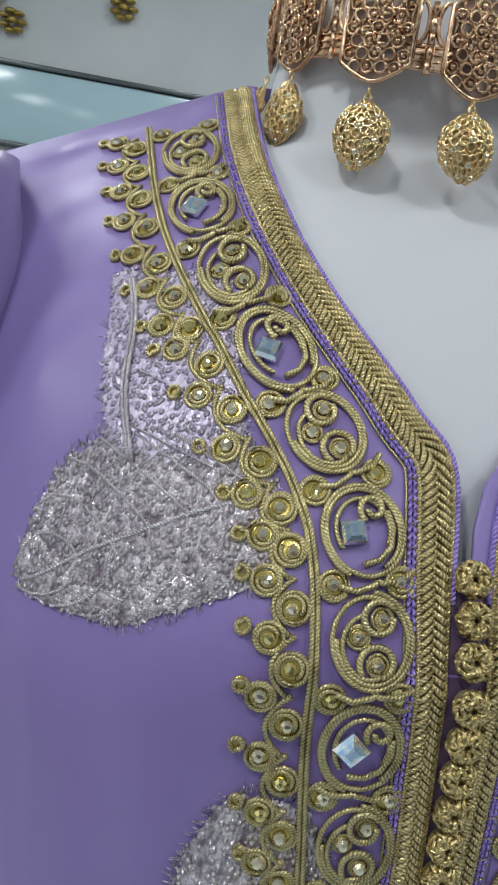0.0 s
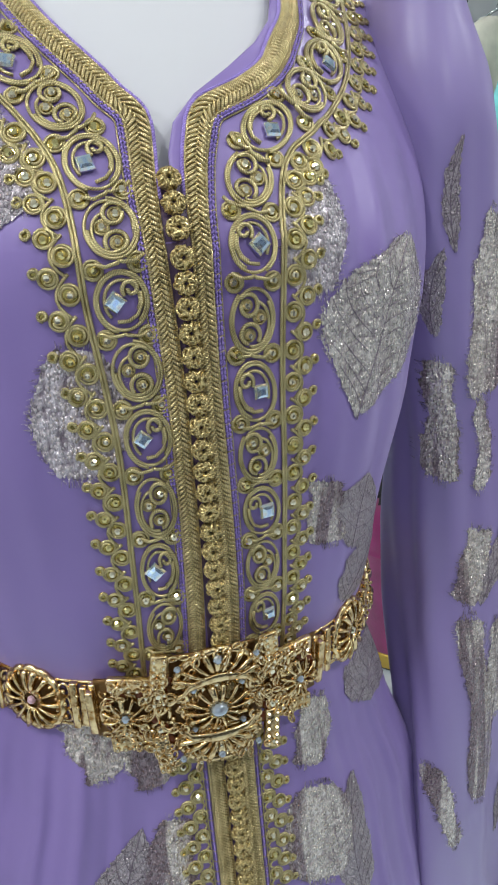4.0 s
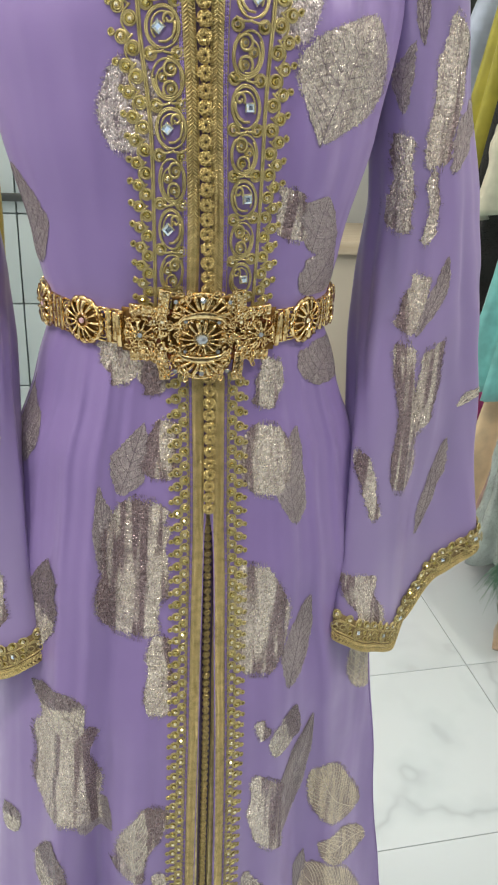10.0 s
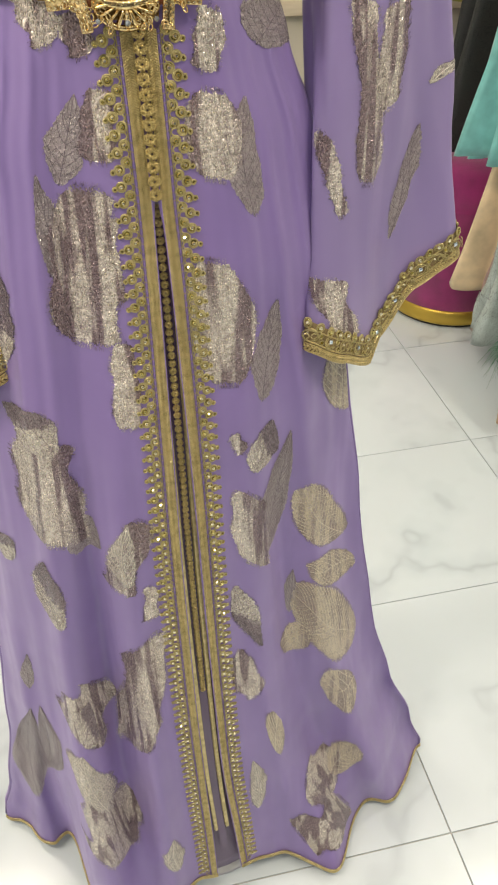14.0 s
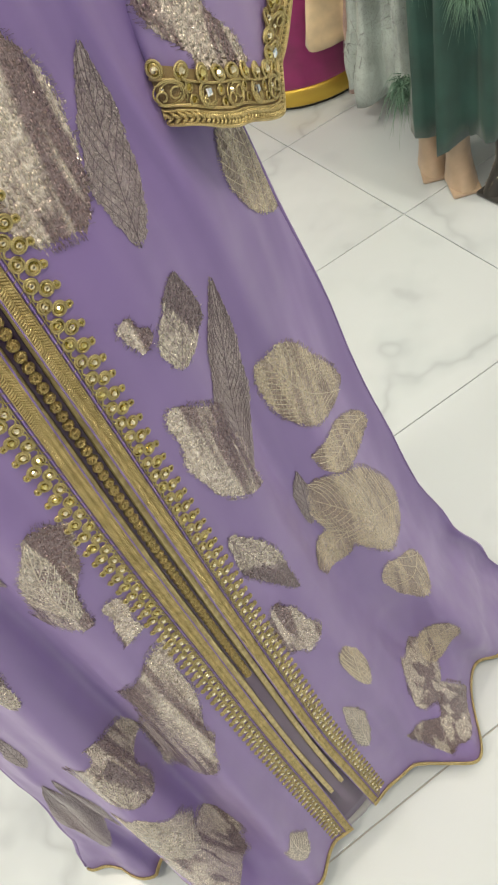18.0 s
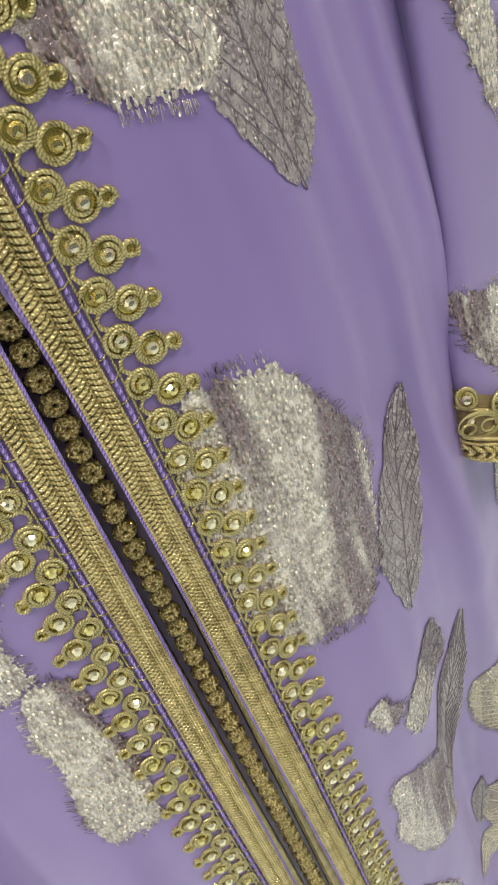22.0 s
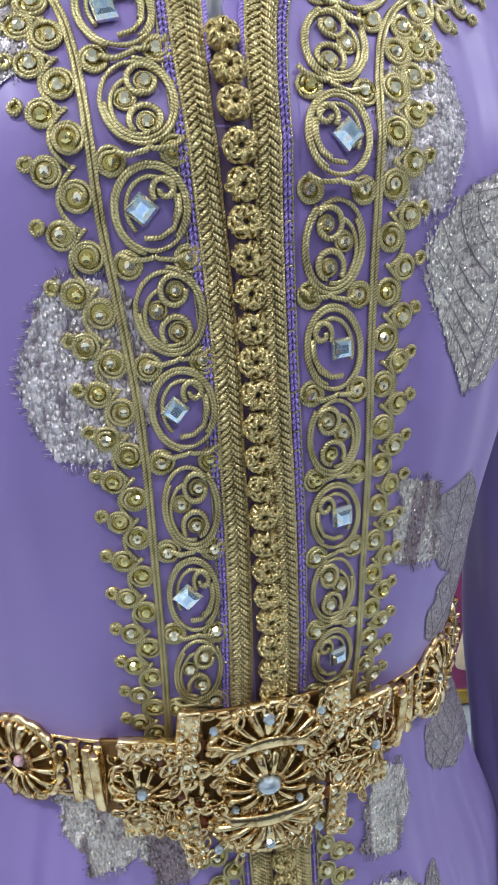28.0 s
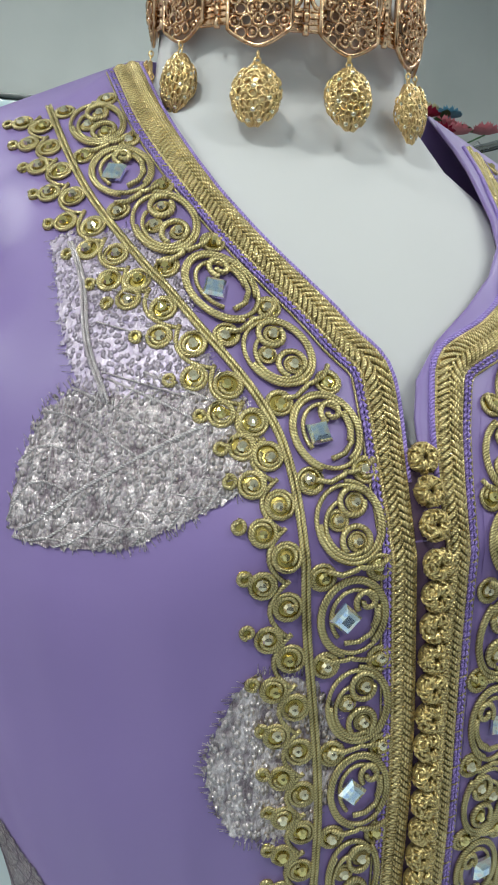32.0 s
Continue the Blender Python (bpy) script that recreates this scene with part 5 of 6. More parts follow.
motif((-0.1960, 0.7379), (-0.1852, 0.7047), (-0.0243, -0.0324), "h")
motif((-0.2017, 0.5344), (-0.2115, 0.4618), (-0.0211, -0.0139), "d")
motif((-0.2175, 0.4233), (-0.2541, 0.1524), (-0.0626, -0.0692), "d")
motif((-0.0506, 0.2070), (-0.0470, 0.1205), (-0.0286, -0.0018), "g")
motif((0.1136, 1.0117), (0.0955, 0.9077), (-0.0312, 0.0186), "d")
motif((0.1911, 0.9144), (0.1943, 0.8400), (-0.0595, 0.0521), "c")
motif((0.1085, 0.8792), (0.0840, 0.8252), (-0.0336, 0.0336), "h")
motif((0.0611, 0.8836), (0.0738, 0.8588), (-0.0111, -0.0068), "p")
motif((0.1305, 0.8564), (0.0903, 0.6858), (-0.0335, 0.0335), "d")
motif((0.0850, 0.7936), (0.0777, 0.6974), (-0.0418, 0.0527), "p")
motif((0.1470, 0.7652), (0.2128, 0.6407), (-0.0535, -0.0133), "c")
motif((0.1574, 0.6210), (0.2357, 0.5780), (0.0178, -0.0656), "c")
motif((0.1383, 0.5862), (0.2453, 0.4304), (-0.0191, -0.1092), "c")
motif((0.1221, 0.4937), (0.1669, 0.5053), (0.0201, -0.0652), "c")
motif((0.1387, 0.6297), (0.1343, 0.5483), (-0.0210, 0.0236), "d")
motif((0.1906, 0.3566), (0.2415, 0.3575), (0.0386, -0.1125), "c")
motif((0.1604, 0.1951), (0.2200, 0.1409), (-0.0144, -0.0733), "p")
motif((0.2511, 0.2179), (0.2065, 0.1532), (-0.0326, 0.0613), "c")
motif((0.0926, 0.5428), (0.0564, 0.6718), (0.0264, 0.0126), "h")
motif((0.2271, 0.0905), (0.1471, 0.0795), (-0.0428, 0.0836), "p")
motif((0.0571, 0.5504), (0.0822, 0.4488), (-0.0256, -0.0244), "p")
motif((0.1128, 0.3861), (0.1078, 0.3154), (-0.0296, 0.0827), "c")
motif((0.0743, 0.3060), (0.0813, 0.1795), (-0.0276, -0.0024), "g")
motif((-0.0355, 0.8020), (-0.0698, 0.6993), (-0.0306, 0.0112), "p")
motif((-0.0373, 0.7070), (-0.0392, 0.6530), (-0.0168, -0.0005), "p")
motif((-0.0362, 0.6301), (-0.0948, 0.3852), (-0.0483, -0.0192), "p")
motif((-0.1296, 0.5007), (-0.1461, 0.4310), (-0.0228, 0.0573), "h")
sleeve_motif((0.357, 0.163), (-0.026, 0.335), 0.0248, "p")
sleeve_motif((0.927, 0.243), (0.258, 0.344), 0.0261, "d")
sleeve_motif((-0.084, 0.334), (-0.173, 0.415), 0.0108, "p")
sleeve_motif((-0.237, 0.449), (-0.414, 0.527), 0.0205, "p")
sleeve_motif((0.243, 0.442), (-0.218, 0.524), 0.0195, "d")
sleeve_motif((-0.375, 0.534), (-0.278, 0.744), 0.0268, "p")
sleeve_motif((0.029, 0.551), (0.029, 0.671), 0.0244, "p")
sleeve_motif((0.545, 0.747), (0.427, 0.826), 0.0275, "d")
sleeve_motif((0.296, 0.770), (0.158, 0.866), 0.0258, "d")
sleeve_motif((-0.882, 0.701), (-0.626, 0.796), 0.0155, "p")
sleeve_motif((-0.774, 0.885), (-0.530, 0.964), 0.0413, "p")
sleeve_motif((-0.469, 0.201), (-0.628, 0.279), 0.0144, "d")
sleeve_motif((-0.237, 0.113), (-0.340, 0.204), 0.0108, "d")
sleeve_motif((-0.578, 0.298), (-0.746, 0.415), 0.0190, "p")
sleeve_motif((0.985, 0.688), (0.631, 0.698), 0.0190, "g")
motif((-0.1388, 1.3897), (-0.1199, 1.3141), (-0.0292, -0.0232), "d")

for tip, base, width, kind in (((.1, .2), (.0, .34), .026, "p"), ((-.3, .45), (-.2, .6), .03, "d"), ((.2, .62), (.1, .78), .028, "p"), ((-.5, .55), (-.55, .72), .03, "d"), ((-.4, .8), (-.5, .93), .03, "p"), ((-.55, .25), (-.6, .38), .02, "p")):
    sleeve_motif(tip, base, width, kind, -1)


# ---- embroidered cuffs ----
# brown gold ground, with the shade between the cords put into its colour
CUFF_GROUND = thread("cuff_ground", (.38, .28, .13), (.15, .10, .07), .5, .45)

def cuff(side):


    run = [0.0]
    for i in range(400):
        run.append(run[-1] + (sleeve_point(2 * math.pi * (i + 1) / 400, .985) - sleeve_point(2 * math.pi * i / 400, .985)).length)

    def at(s, w, h=0.0):
        """s: share of the way round the cuff 0..1, w: metres up from its edge."""
        a = 2 * math.pi * float(np.interp((s % 1.0) * run[-1], run, range(401))) / 400
        z = (1.628 - (pw(S_LOW, math.cos(a)) + .020 * max(0, math.sin(a))))
        p = sleeve_point(a, 1 - w / z)
        e = .004
        t = (sleeve_point(a + e, 1 - w / z) - sleeve_point(a - e, 1 - w / z)).normalized()
        up = (sleeve_point(a, 1 - (w + .004) / z) - sleeve_point(a, 1 - (w - .001) / z)).normalized()
        n = t.cross(up).normalized()
        p = p + n * (h + .0030)
        m = Matrix(((t.x, up.x, n.x, p.x), (t.y, up.y, n.y, p.y), (t.z, up.z, n.z, p.z), (0, 0, 0, 1)))
        return Matrix.Diagonal((side, 1, 1, 1)) @ m

    def spot(s, w, h=0.0):
        return at(s, w, h).translation

    n = 110
    g = Buf()
    g.grid([[spot(i / n, w, .0) for w in (-.001, .006, .012, .022, .030)] for i in range(n + 1)])
    base = part("cuff", g, CUFF_GROUND, kaftan, "cuff of gold braid, cord scrolls and stones")
    b = Buf()
    for i in range(190):
        s = i / 190
        for d in (-1, 1):
            pts = [spot(s + .0058 * t, .0035 + d * (.0030 - .0033 * t), .0005 + .0008 * math.sin(math.pi * t)) for t in (0, .35, .7, 1)]
            b.tube(pts, lambda q: .0011 * (.6 + .4 * math.sin(math.pi * q)), 5)
    for w, r in ((0, .0010), (.0072, .0008), (.0100, .0009), (.0232, .0008)):
        b.tube([spot(i / 200, w, .0006) for i in range(201)], r, 6)
    part("braid", b, GOLD_BRAID, base)
    return base, at


def put(parent, name, mesh, m):
    ob = part(name, mesh, None, parent)
    ob.matrix_basis = m
    return ob


for side in (-1, 1):
    base, at = cuff(side)
    for i in range(46):
        m = at((i + .5) / 46, .0280, .0002)
        put(base, "coil", COIL_S, m @ Matrix.Rotation(rnd.uniform(0, 6), 4, "Z"))
        put(base, "rhinestone", STONES[i % 3 == 0], m @ Matrix.Translation((0, 0, .0008)))
    for i in range(26):
        m = at((i + .5) / 26, .0166, .0002) @ Matrix.Rotation(math.pi / 2, 4, "Z") @ Matrix.Scale(.64, 4)
        put(base, "oval_scroll" if i % 2 else "s_scroll", OVALS[i % 4] if i % 2 else SCROLLS[i % 4], m)
        if i % 2:
            put(base, "square_crystal", GEM_MESH, m @ Matrix.Translation((.002, 0, .0007)))
        else:
            put(base, "rhinestone", STONES[0], m @ Matrix.Translation((.003, .004, .001)))
        put(base, "coil", COIL_S, at((i + 1) / 26, .0130, .0002) @ Matrix.Scale(.62, 4))
        put(base, "coil", COIL_S, at((i + 1) / 26, .0196, .0002) @ Matrix.Scale(.62, 4))

# ---- the shop round it ----
def cloth_mat(name, color, rough=.7, sheen=.3, sparkle=0.0, metal=0.0):
    m = mat(name, color, rough, metal, sheen)
    n = Nodes(m)
    big = n.noise(n.coords("Object"), 14, 3)
    n.put("Base Color", n.ramp(big, [(.3, tuple(c * .72 for c in color)), (.7, tuple(min(1, c * 1.15) for c in color))]))
    fine = n.noise(n.coords("Object"), 420, 3)
    n.put("Normal", n.bump(fine, .2 + .7 * sparkle, .002))
    if sparkle:
        n.put("Roughness", n.ramp(fine, [(.45, (.7,) * 3), (.62, (.12,) * 3)]))
    return m


clothes_rail = thing("clothes_rail", "long chrome rail holding hung dresses beside the wall", "clothes rail")
CHROME = mat("chrome_tube", (.62, .63, .65), .18, 1.0)
b = Buf()
b.tube([(1.22, .45, 1.98), (1.22, 1.2, 1.98), (1.22, 1.93, 1.98)], .0125, 12)
part("rail", b, CHROME, clothes_rail)
for y in (.47, 1.90):
    b = Buf()
    b.tube([(1.22, y, 1.98), (1.22, y, 1.0), (1.22, y, .03)], .0125, 12)
    part("upright", b, CHROME, clothes_rail)
    b = Buf()
    b.tube([(1.05, y, .015), (1.22, y, .02), (1.42, y, .015)], .015, 10)
    part("foot", b, CHROME, clothes_rail)


def garment(label, material, y, z0, z1, top, bottom, lean=(0, 0), folds=7, ruffle=0.0, seed=1, x=1.22, shoulder=.04):
    """A dress on a hanger: a folded, closed tube that widens to its hem; top and bottom: half sizes (x, y)."""
    r = random.Random(seed)
    ph = [r.uniform(0, 6) for _ in range(4)]
    g = thing("hanging_dress", label, "dress", "dresses on the rail")
    b = Buf()
    rows = []
    n = 72
    for i in range(41):
        t = i / 40
        z = z1 + (z0 - z1) * t
        ease = min(1, t * 5) ** .5
        row = []
        for k in range(n):
            a = 2 * math.pi * k / n
            f = 1 + (.04 + .16 * t) * math.sin(folds * a + ph[0] + 1.5 * math.sin(3 * t + ph[1])) + .06 * t * math.sin(2.3 * folds * a + ph[2])
            f += ruffle * .25 * max(0, math.sin(t * 26 + ph[3] + .6 * math.sin(5 * a)))
            rx = (shoulder + (top[0] + (bottom[0] - top[0]) * t - shoulder) * ease) * f
            ry = (.02 + (top[1] + (bottom[1] - top[1]) * t - .02) * ease) * f
            row.append((x + lean[0] * t + rx * math.cos(a), y + lean[1] * t + ry * math.sin(a), z + .012 * math.sin(4 * a + ph[1]) * t))
        rows.append(row)
    b.grid(rows, closed=True)
    thicken(part("skirt", b, material, g), .002)
    if material is WRAP:
        tin = Buf()
        for _ in range(420):
            i, k = r.randrange(4, 37), r.randrange(n)
            p = [Vector(rows[i + j // 2][(k + j * r.choice((-1, 0, 1))) % n]) for j in range(4)]
            tin.tube([q + Vector((x - q.x, y - q.y, 0)).normalized() * -.006 for q in p], .0011, 3)
        part("tinsel", tin, TINSEL, g, "silver tinsel streaks", kind="stuff")
    h = Buf()
    h.tube([(x, y, 1.93), (x + .012, y, 1.96), (x + .012, y, 1.99), (x - .002, y, 2.003), (x - .016, y, 1.99)], .002, 6)
    h.tube([(x - .1, y, z1 - .03), (x, y, z1 + .02), (x, y, 1.93)], .0035, 6)
    h.tube([(x + .1, y, z1 - .03), (x, y, z1 + .02)], .0035, 6)
    part("hanger", h, CHROME, g)
    return g


TURQ = cloth_mat("turquoise_tulle", (.22, .62, .60), .6, .5)
AQUA = cloth_mat("pale_aqua_lace", (.42, .68, .68), .6, .5, .3)
CREAM = cloth_mat("cream_ruffled_chiffon", (.66, .63, .50), .75, .3)
OLIVE = cloth_mat("mustard_satin", (.42, .38, .05), .4)
DENIM = cloth_mat("pale_blue_satin", (.45, .52, .66), .45)
BLACK = cloth_mat("black_sequin_net", (.02, .02, .02), .5, .1, .6)
SAND = cloth_mat("sand_coloured_satin", (.78, .60, .38), .5)
LACE = cloth_mat("white_lace", (.66, .64, .62), .7, .3, .3)
WRAP = cloth_mat("sequined_grey_green_net", (.56, .63, .60), .4, .2, 1.0, .35)
TINSEL = mat("silver_tinsel", (.80, .84, .84), .25, .5)
PINKISH = cloth_mat("pink_sequin_net", (.58, .40, .36), .45, .2, 1.0, .25)
GREEN = cloth_mat("bottle_green_tulle", (.015, .078, .060), .6, .4)
FEATHER = mat("green_feather", (.20, .36, .26), .7)
SKIN_TONE = cloth_mat("nude_leather", (.60, .44, .30), .45)

garment("mustard satin dress with a jewelled edge on the rail", OLIVE, 1.78, .95, 1.90, (.10, .02), (.13, .03), (-.12, -.05), 5, seed=3, x=1.20)
garment("pale blue satin dress hanging on the rail", DENIM, 1.86, 1.38, 1.90, (.11, .03), (.16, .04), (-.12, .0), 5, seed=4, x=1.22)
garment("black sequined net dress hanging on the rail", BLACK, 1.66, .42, 1.90, (.10, .035), (.20, .06), (-.05, .0), 6, seed=5)
garment("cream ruffled chiffon dress hanging on the rail", CREAM, 1.50, 1.10, 1.90, (.12, .03), (.17, .05), (-.08, .0), 6, .5, 6)
garment("turquoise tulle dress with pale lace on the rail", TURQ, 1.30, .62, 1.90, (.10, .03), (.22, .05), (-.05, .04), 8, seed=7)
garment("pale aqua lace dress hanging on the rail", AQUA, 1.16, .70, 1.90, (.09, .03), (.17, .05), (.02, .0), 8, seed=8)
garment("sand satin dress hanging on the rail", SAND, 1.44, .20, 1.15, (.06, .02), (.17, .035), (-.09, -.05), 4, seed=9, x=1.26)
garment("white lace dress hanging on the rail", LACE, 1.36, .30, 1.15, (.07, .03), (.11, .035), (-.03, .0), 5, seed=10, x=1.24)
garment("grey green sequined dress wrapped in clear film", WRAP, 1.27, .075, 1.12, (.08, .03), (.14, .07), (-.04, .0), 7, .35, 11)
garment("grey green sequined dress with silver streaks", WRAP, 1.12, .10, 1.12, (.08, .03), (.13, .06), (.0, .02), 7, .35, 12)
garment("pink sequined dress hanging on the rail", PINKISH, 1.34, .045, 1.05, (.06, .02), (.11, .045), (-.015, .03), 6, .3, 13)
green = garment("bottle green tulle dress trimmed with green feathers", GREEN, .90, .135, 1.90, (.10, .05), (.165, .125), (-.085, -.02), 9, seed=14)
fr = random.Random(5)
for cx, cy, cz, n in ((.985, .985, .225, 190), (1.03, .80, .46, 220), (1.00, .92, .50, 120)):
    b = Buf()
    for _ in range(n):
        a, l = fr.uniform(0, 6.28), fr.uniform(.03, .085)
        p = Vector((cx + fr.uniform(-.02, .02), cy + fr.uniform(-.02, .02), cz + fr.uniform(-.02, .02)))
        d = Vector((math.cos(a) * .5 - .35, math.sin(a) * .5 - .2, fr.uniform(-.7, .35)))
        b.tube([p, p + d * l * .5, p + d * l + Vector((0, 0, -l * .5))], lambda q: .0011 * (1.1 - q), 3)
    part("feather_trim", b, FEATHER, green, "tuft of soft green feathers", kind="stuff")


def shoe(label, material, x, y, turn, studs=False):
    """A blunt-toed ankle boot on a low heel."""
    s = thing("shoe", label, "shoe", "shoes under the dresses", (x, y, 0))
    s.rotation_euler = (0, 0, turn)
    b = Buf()
    rows = []
    for i in range(13):
        t = i / 12
        cx = -.030 + .0 * t
        r = .040 - .008 * math.sin(math.pi * t) - .004 * t
        front = .036 * max(0, 1 - t * 2.6) ** .8
        rows.append([(cx + (r + (front if math.cos(a) > 0 else 0)) * math.cos(a), r * .92 * math.sin(a), .012 + .15 * t) for a in [2 * math.pi * k / 24 for k in range(24)]])
    b.grid(rows, closed=True)
    b.face(list(range(12 * 24, 13 * 24)))
    part("upper", b, material, s)
    c = Buf()
    soft_box(c, (-.066, -.034, 0), (.044, .034, .012), .005)
    part("sole", c, material, s)
    if studs:
        d = Buf()
        for _ in range(70):
            t, a = fr.uniform(.0, .5), fr.uniform(-2.4, 2.4)
            r = .041 - .008 * math.sin(math.pi * t) - .004 * t
            front = .036 * max(0, 1 - t * 2.6) ** .8 if math.cos(a) > 0 else 0
            d.lathe([(0, -.0016), (.0018, 0), (0, .0016)], 6, (-.030 + (r + front) * math.cos(a), r * .92 * math.sin(a), .012 + .15 * t))
        part("studs", d, STONE, s, "silver studs", kind="stuff")
    return s


shoe("nude leather block-heeled shoe standing on the tiles", SKIN_TONE, 1.015, .945, math.radians(240))
shoe("nude leather block-heeled shoe under a green dress", SKIN_TONE, 1.02, .845, math.radians(245))
shoe("black net shoe with silver studs on the tiles", cloth_mat("black_net", (.03, .028, .025), .4), 1.06, .765, math.radians(185), True)

# magenta pouf
pouf = thing("pouf", "round magenta velvet pouf with a gold base band", "pouf", at=(1.10, 1.665, 0))
VELVET = cloth_mat("magenta_velvet", (.30, .004, .13), .75, .9)
b = Buf()
b.lathe([(0, .05), (.205, .05), (.209, .07), (.209, .39), (.212, .40), (.212, .405), (.209, .412), (.211, .425), (.211, .50), (.19, .53), (.10, .545), (0, .547)], 56)
part("seat", b, VELVET, pouf)
b = Buf()
b.lathe([(.0, .012), (.211, .012), (.214, .015), (.214, .058), (.209, .062), (.0, .062)], 56)
part("base_band", b, mat("brushed_gold_band", (.62, .42, .08), .35, .8), pouf, "gold metal base band")
b = Buf()
b.lathe([(0, 0), (.20, 0), (.205, .012), (0, .012)], 40)
part("foot_ring", b, mat("black_plastic", (.02, .02, .02), .5), pouf)

# counter, shelves
WOOD = mat("pale_ash_wood", (.52, .44, .33), .45)
_n = Nodes(WOOD)
_n.put("Base Color", _n.ramp(_n.noise(_n.coords("Object", (1, 9, 9)), 6, 5), [(.3, (.46, .38, .27)), (.7, (.60, .52, .40))]))
counter = thing("counter", "pale ash wood counter with a flat worktop", "counter")
b = Buf()
soft_box(b, (.30, 1.96, .885), (1.75, 2.32, .930), .003)
part("worktop", b, WOOD, counter)
for k in range(4):
    b = Buf()
    soft_box(b, (.32 + k * .355, 1.99, .05), (.668 + k * .355, 2.32, .88), .003)
    part("door", b, mat("beige_laminate", (.50, .46, .38), .5) if k == 0 else bpy.data.materials["beige_laminate"], counter)
shelf_unit = thing("shelf_unit", "dark shelf unit with lit glass shelves", "shelf")
DARK = mat("dark_green_black_laminate", (.018, .024, .022), .35)
b = Buf()
soft_box(b, (.98, 2.30, .935), (1.80, 2.34, 1.90), .002)
part("back", b, DARK, shelf_unit)
for x in (.975, 1.79):
    b = Buf()
    soft_box(b, (x, 2.06, .935), (x + .025, 2.30, 1.90), .002)
    part("side", b, DARK, shelf_unit)
for z in (1.24, 1.56, 1.88):
    b = Buf()
    soft_box(b, (1.003, 2.07, z), (1.787, 2.298, z + .014), .002)
    part("shelf", b, DARK if z > 1.8 else mat("grey_glass", (.30, .36, .34), .1), shelf_unit)
PLASTIC = mat("clear_plastic", (.80, .84, .86), .12)
PLASTIC.node_tree.nodes["Principled BSDF"].inputs["Transmission Weight"].default_value = .85
bottle = thing("water_bottle", "small clear plastic water bottle with a blue cap", "bottle", at=(1.085, 2.02, .931))
b = Buf()
b.lathe([(0, 0), (.028, 0), (.031, .006), (.031, .04), (.029, .045), (.031, .05), (.031, .12), (.026, .15), (.012, .172), (.012, .185), (0, .185)], 20)
part("body", b, PLASTIC, bottle)
b = Buf()
b.lathe([(0, .184), (.014, .184), (.014, .20), (0, .20)], 16)
part("cap", b, mat("blue_plastic", (.05, .22, .55), .35), bottle)
for k, (c, nm) in enumerate((((.05, .25, .55), "blue"), ((.30, .45, .62), "light blue"), ((.08, .10, .16), "navy"))):
    b = Buf()
    soft_box(b, (1.16, 2.0, .931 + k * .024), (1.34 - k * .015, 2.14, .953 + k * .024), .003)
    tagged(new("box", b.mesh("box", mat(nm.replace(" ", "_") + "_card", c, .4), False)), "flat " + nm + " card box in a stack on the counter", "box", "boxes on the counter")
box = thing("acrylic_box", "clear faceted acrylic box on a glass shelf", "box", at=(1.09, 2.14, 1.254))
b = Buf()
b.lathe([(0, 0), (.05, 0), (.06, .03), (.055, .07), (.02, .10), (0, .105)], 6)
part("body", b, PLASTIC, box, smooth=False)

# flowers on the shelf unit
PETALS = [mat("pink_petal", (.70, .25, .30), .6), mat("cream_petal", (.72, .66, .42), .6), mat("crimson_petal", (.32, .01, .05), .6), mat("blue_petal", (.16, .36, .52), .6), mat("white_petal", (.75, .75, .70), .6)]
LEAFGREEN = mat("green_leaf", (.07, .16, .06), .5)
vase = thing("vase", "low dark vase with mixed artificial flowers on the shelf unit", "vase", at=(1.34, 2.16, 1.895))
b = Buf()
b.lathe([(0, 0), (.05, 0), (.075, .05), (.07, .10), (.05, .12), (.045, .12), (0, .11)], 20)
part("body", b, DARK, vase)
for k in range(13):
    a = k * 2.4
    r = .04 + .022 * (k % 7)
    at3 = Vector((r * math.cos(a) * 1.5, r * math.sin(a) * .8 - .02, .19 + .05 * math.cos(k * 1.7) + .03 * (k % 3)))
    b = Buf()
    for ring_no, (rr, h, m) in enumerate(((.052, .010, 7), (.040, .022, 6), (.024, .032, 5))):
        for q in range(m):
            t = 2 * math.pi * q / m + ring_no * .4 + k
            rows = []
            for i in range(5):
                v = i / 4
                w = .55 * rr * math.sin(math.pi * min(.93, v * .9 + .1)) ** .6
                rows.append([at3 + Vector((math.cos(t) * rr * v - math.sin(t) * w * s, math.sin(t) * rr * v + math.cos(t) * w * s, h * v ** 1.5 + .008 * abs(s))) for s in (-1, -.5, 0, .5, 1)])
            b.grid(rows)
    part("flower", b, PETALS[k % 5], vase, ("pink", "cream", "crimson", "blue", "white")[k % 5] + " artificial flower")
    st = Buf()
    st.tube([(0, 0, .10), at3 * .5 + Vector((0, 0, .06)), at3], .003, 5)
    for q in range(3):
        t = a + q * 2
        base3 = at3 * (.5 + .15 * q) + Vector((0, 0, .05))
        st.grid([[base3 + Vector((math.cos(t) * .07 * v - math.sin(t) * .02 * math.sin(math.pi * v) * s, math.sin(t) * .07 * v + math.cos(t) * .02 * math.sin(math.pi * v) * s, .02 * v)) for s in (-1, 0, 1)] for v in (0, .25, .5, .75, 1)])
    part("stem", st, LEAFGREEN, vase)

# mirror, cabinet and wall panel to the other side
GILT_FRAME = mat("old_gilt_frame", (.52, .38, .10), .35, .8)
Nodes(GILT_FRAME).put("Normal", Nodes(GILT_FRAME).bump(Nodes(GILT_FRAME).noise(Nodes(GILT_FRAME).coords("Object"), 160, 3), .6, .004))
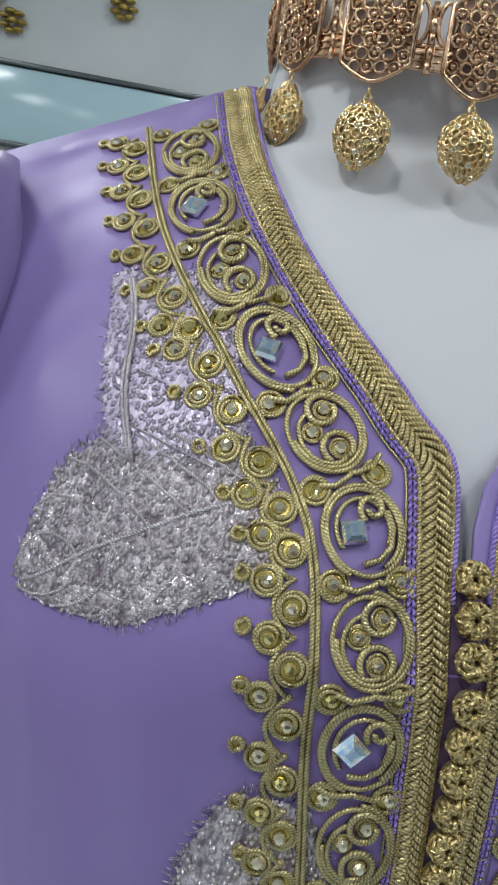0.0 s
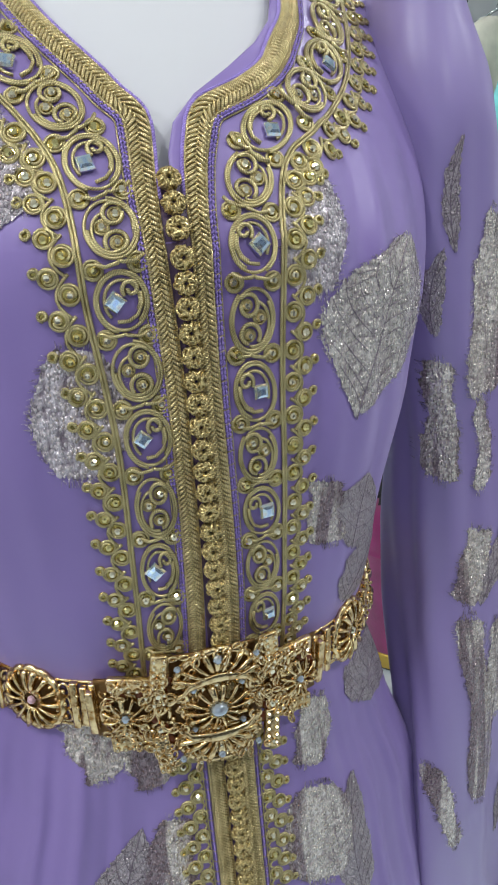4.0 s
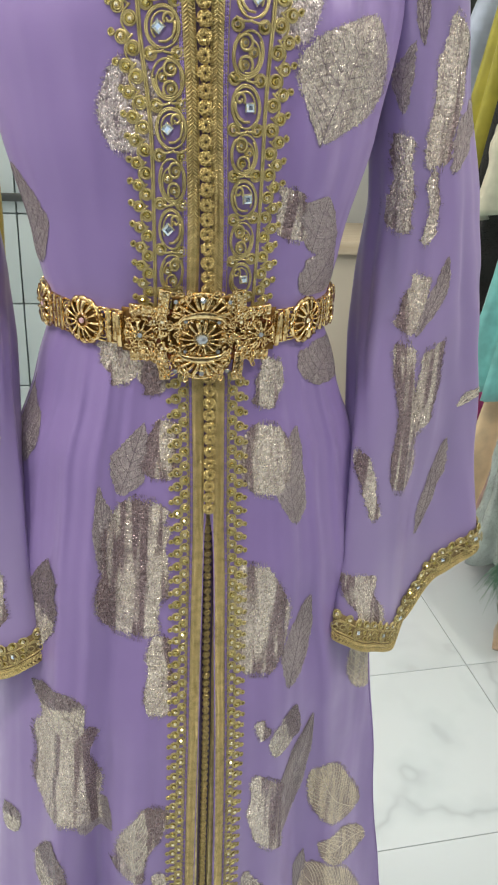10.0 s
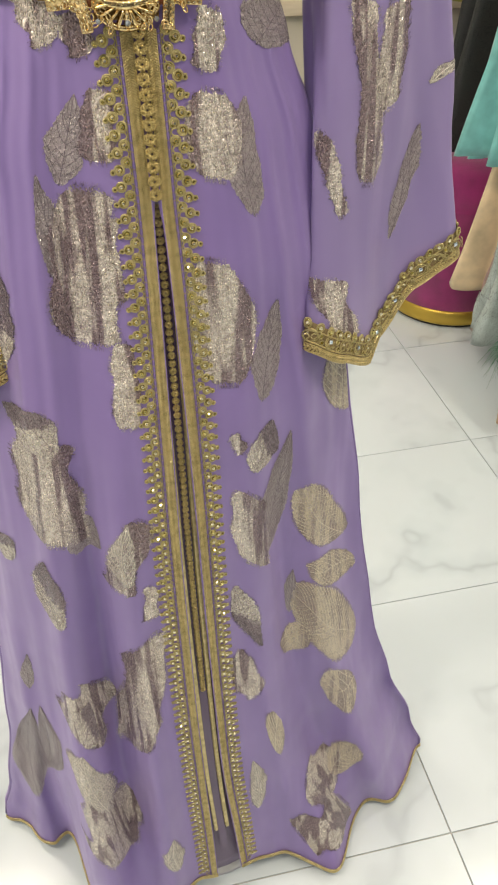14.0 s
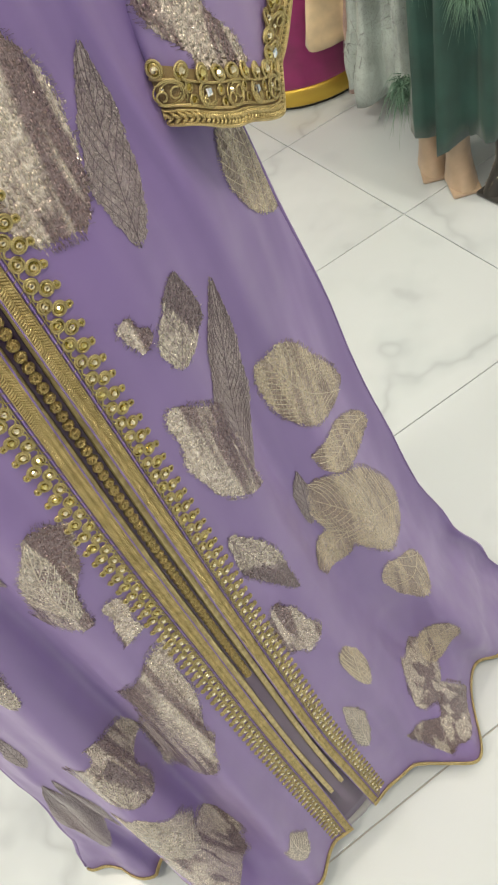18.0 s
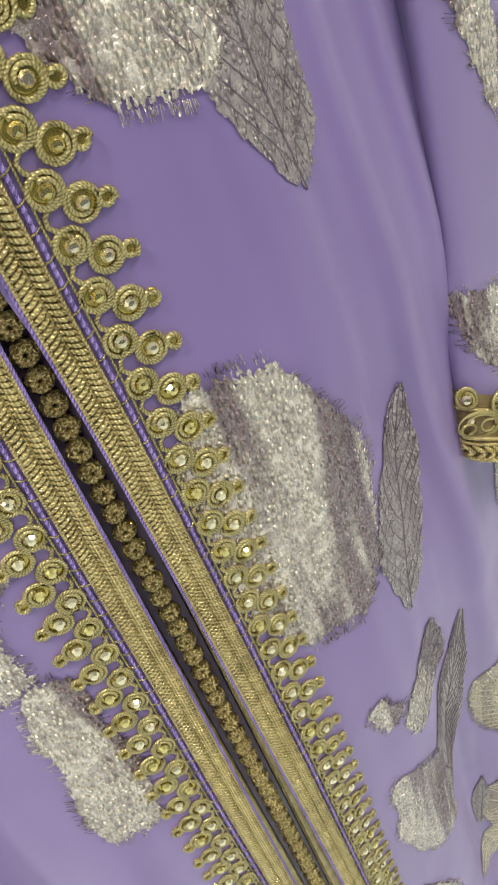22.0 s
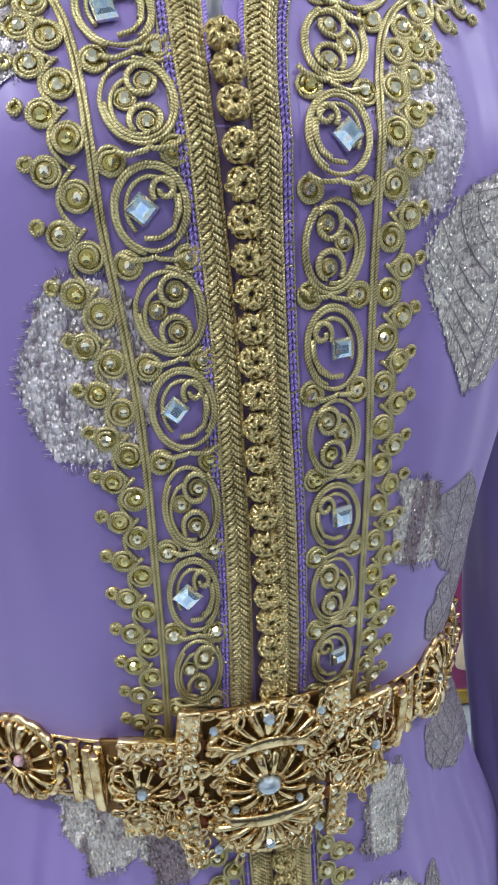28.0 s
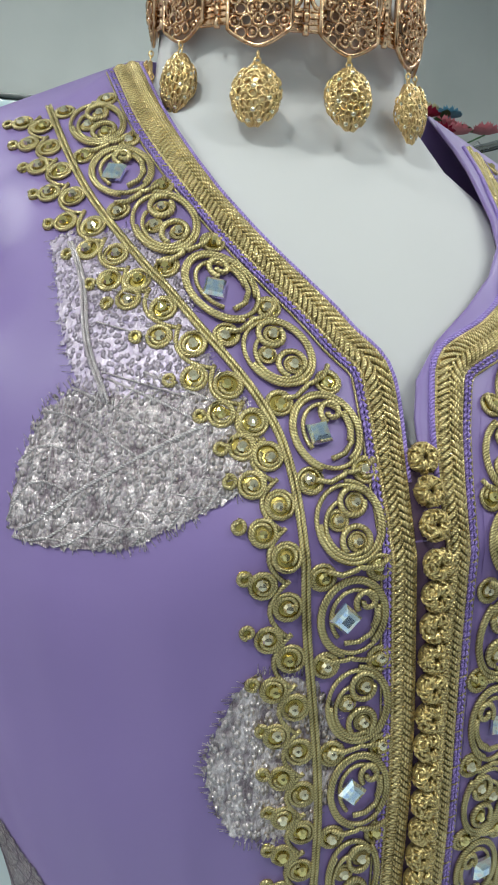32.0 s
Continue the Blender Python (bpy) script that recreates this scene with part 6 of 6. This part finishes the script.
mirror = thing("standing_mirror", "tall standing mirror in a carved gilt frame", "mirror")
b = Buf()
for y0, r in ((0, .022), (-.012, .012)):
    b.tube([(-.375, 1.30 + y0, .02), (-.352, 1.30 + y0, .8), (-.345, 1.31 + y0, 1.1), (-.352, 1.33 + y0, 1.74)], r, 10)
for k in range(30):
    b.lathe([(0, -.012), (.014, -.006), (.016, .0), (.014, .006), (0, .012)], 8, (-.352 - .012 * (k % 2), 1.285, .1 + k * .055))
part("frame", b, GILT_FRAME, mirror)
b = Buf()
b.tube([(-.36, 1.33, 1.74), (-.66, 1.34, 1.81), (-.96, 1.33, 1.74)], .024, 10)
b.tube([(-.96, 1.33, 1.74), (-.96, 1.30, 1.0), (-.96, 1.30, .02)], .022, 10)
b.tube([(-.96, 1.30, .12), (-.66, 1.30, .12), (-.37, 1.30, .12)], .022, 10)
part("frame_rest", b, GILT_FRAME, mirror)
b = Buf()
soft_box(b, (-.955, 1.315, .13), (-.375, 1.325, 1.73), .002)
part("glass", b, mat("mirror_glass", (.85, .88, .88), .02, 1.0), mirror)
cabinet = thing("wall_cabinet", "white glossy wall cabinet with square doors and a dark rail", "cabinet")
GLOSS = mat("pale_blue_white_gloss", (.62, .72, .74), .2)
for i in range(5):
    for j in range(4):
        b = Buf()
        soft_box(b, (-1.25 + i * .29, 2.10, .05 + j * .31), (-1.25 + i * .29 + .285, 2.33, .05 + j * .31 + .305), .003)
        part("door", b, GLOSS, cabinet)
b = Buf()
soft_box(b, (-1.25, 2.085, 1.285), (.20, 2.33, 1.315), .003)
part("top_rail", b, DARK, cabinet)
b = Buf()
soft_box(b, (-1.25, 2.08, 1.02), (.20, 2.0985, 1.045), .003)
part("dark_rail", b, mat("grey_metal_rail", (.12, .13, .13), .3, .6), cabinet)
panel_wall = thing("wall_panel", "pale blue glossy panel with a grey rim on the wall", "panel")
b = Buf()
soft_box(b, (-1.20, 2.335, 1.90), (.10, 2.349, 2.115), .003)
part("pane", b, mat("pale_blue_gloss", (.52, .68, .72), .15), panel_wall)
for z in (1.885, 2.118):
    b = Buf()
    soft_box(b, (-1.21, 2.325, z), (.11, 2.349, z + .014), .002)
    part("rim", b, bpy.data.materials["grey_metal_rail"], panel_wall)
for x, z in ((-.55, 2.24), (-.23, 2.335), (-.62, 2.30)):
    b = Buf()
    for k in range(7):
        a = 2 * math.pi * k / 7
        b.lathe([(0, 0), (.016, .002), (.018, .008), (.010, .014), (0, .015)], 9, (x + .028 * math.cos(a), 2.33, z + .028 * math.sin(a) - .008))
    b.lathe([(0, 0), (.018, .004), (.012, .016), (0, .018)], 10, (x, 2.325, z - .008))
    tagged(new("gilt_blossom", b.mesh("gilt_blossom", GILT_FRAME)), "small gilt blossom ornament fixed to the grey wall", "ornament", "gilt blossoms on the wall")
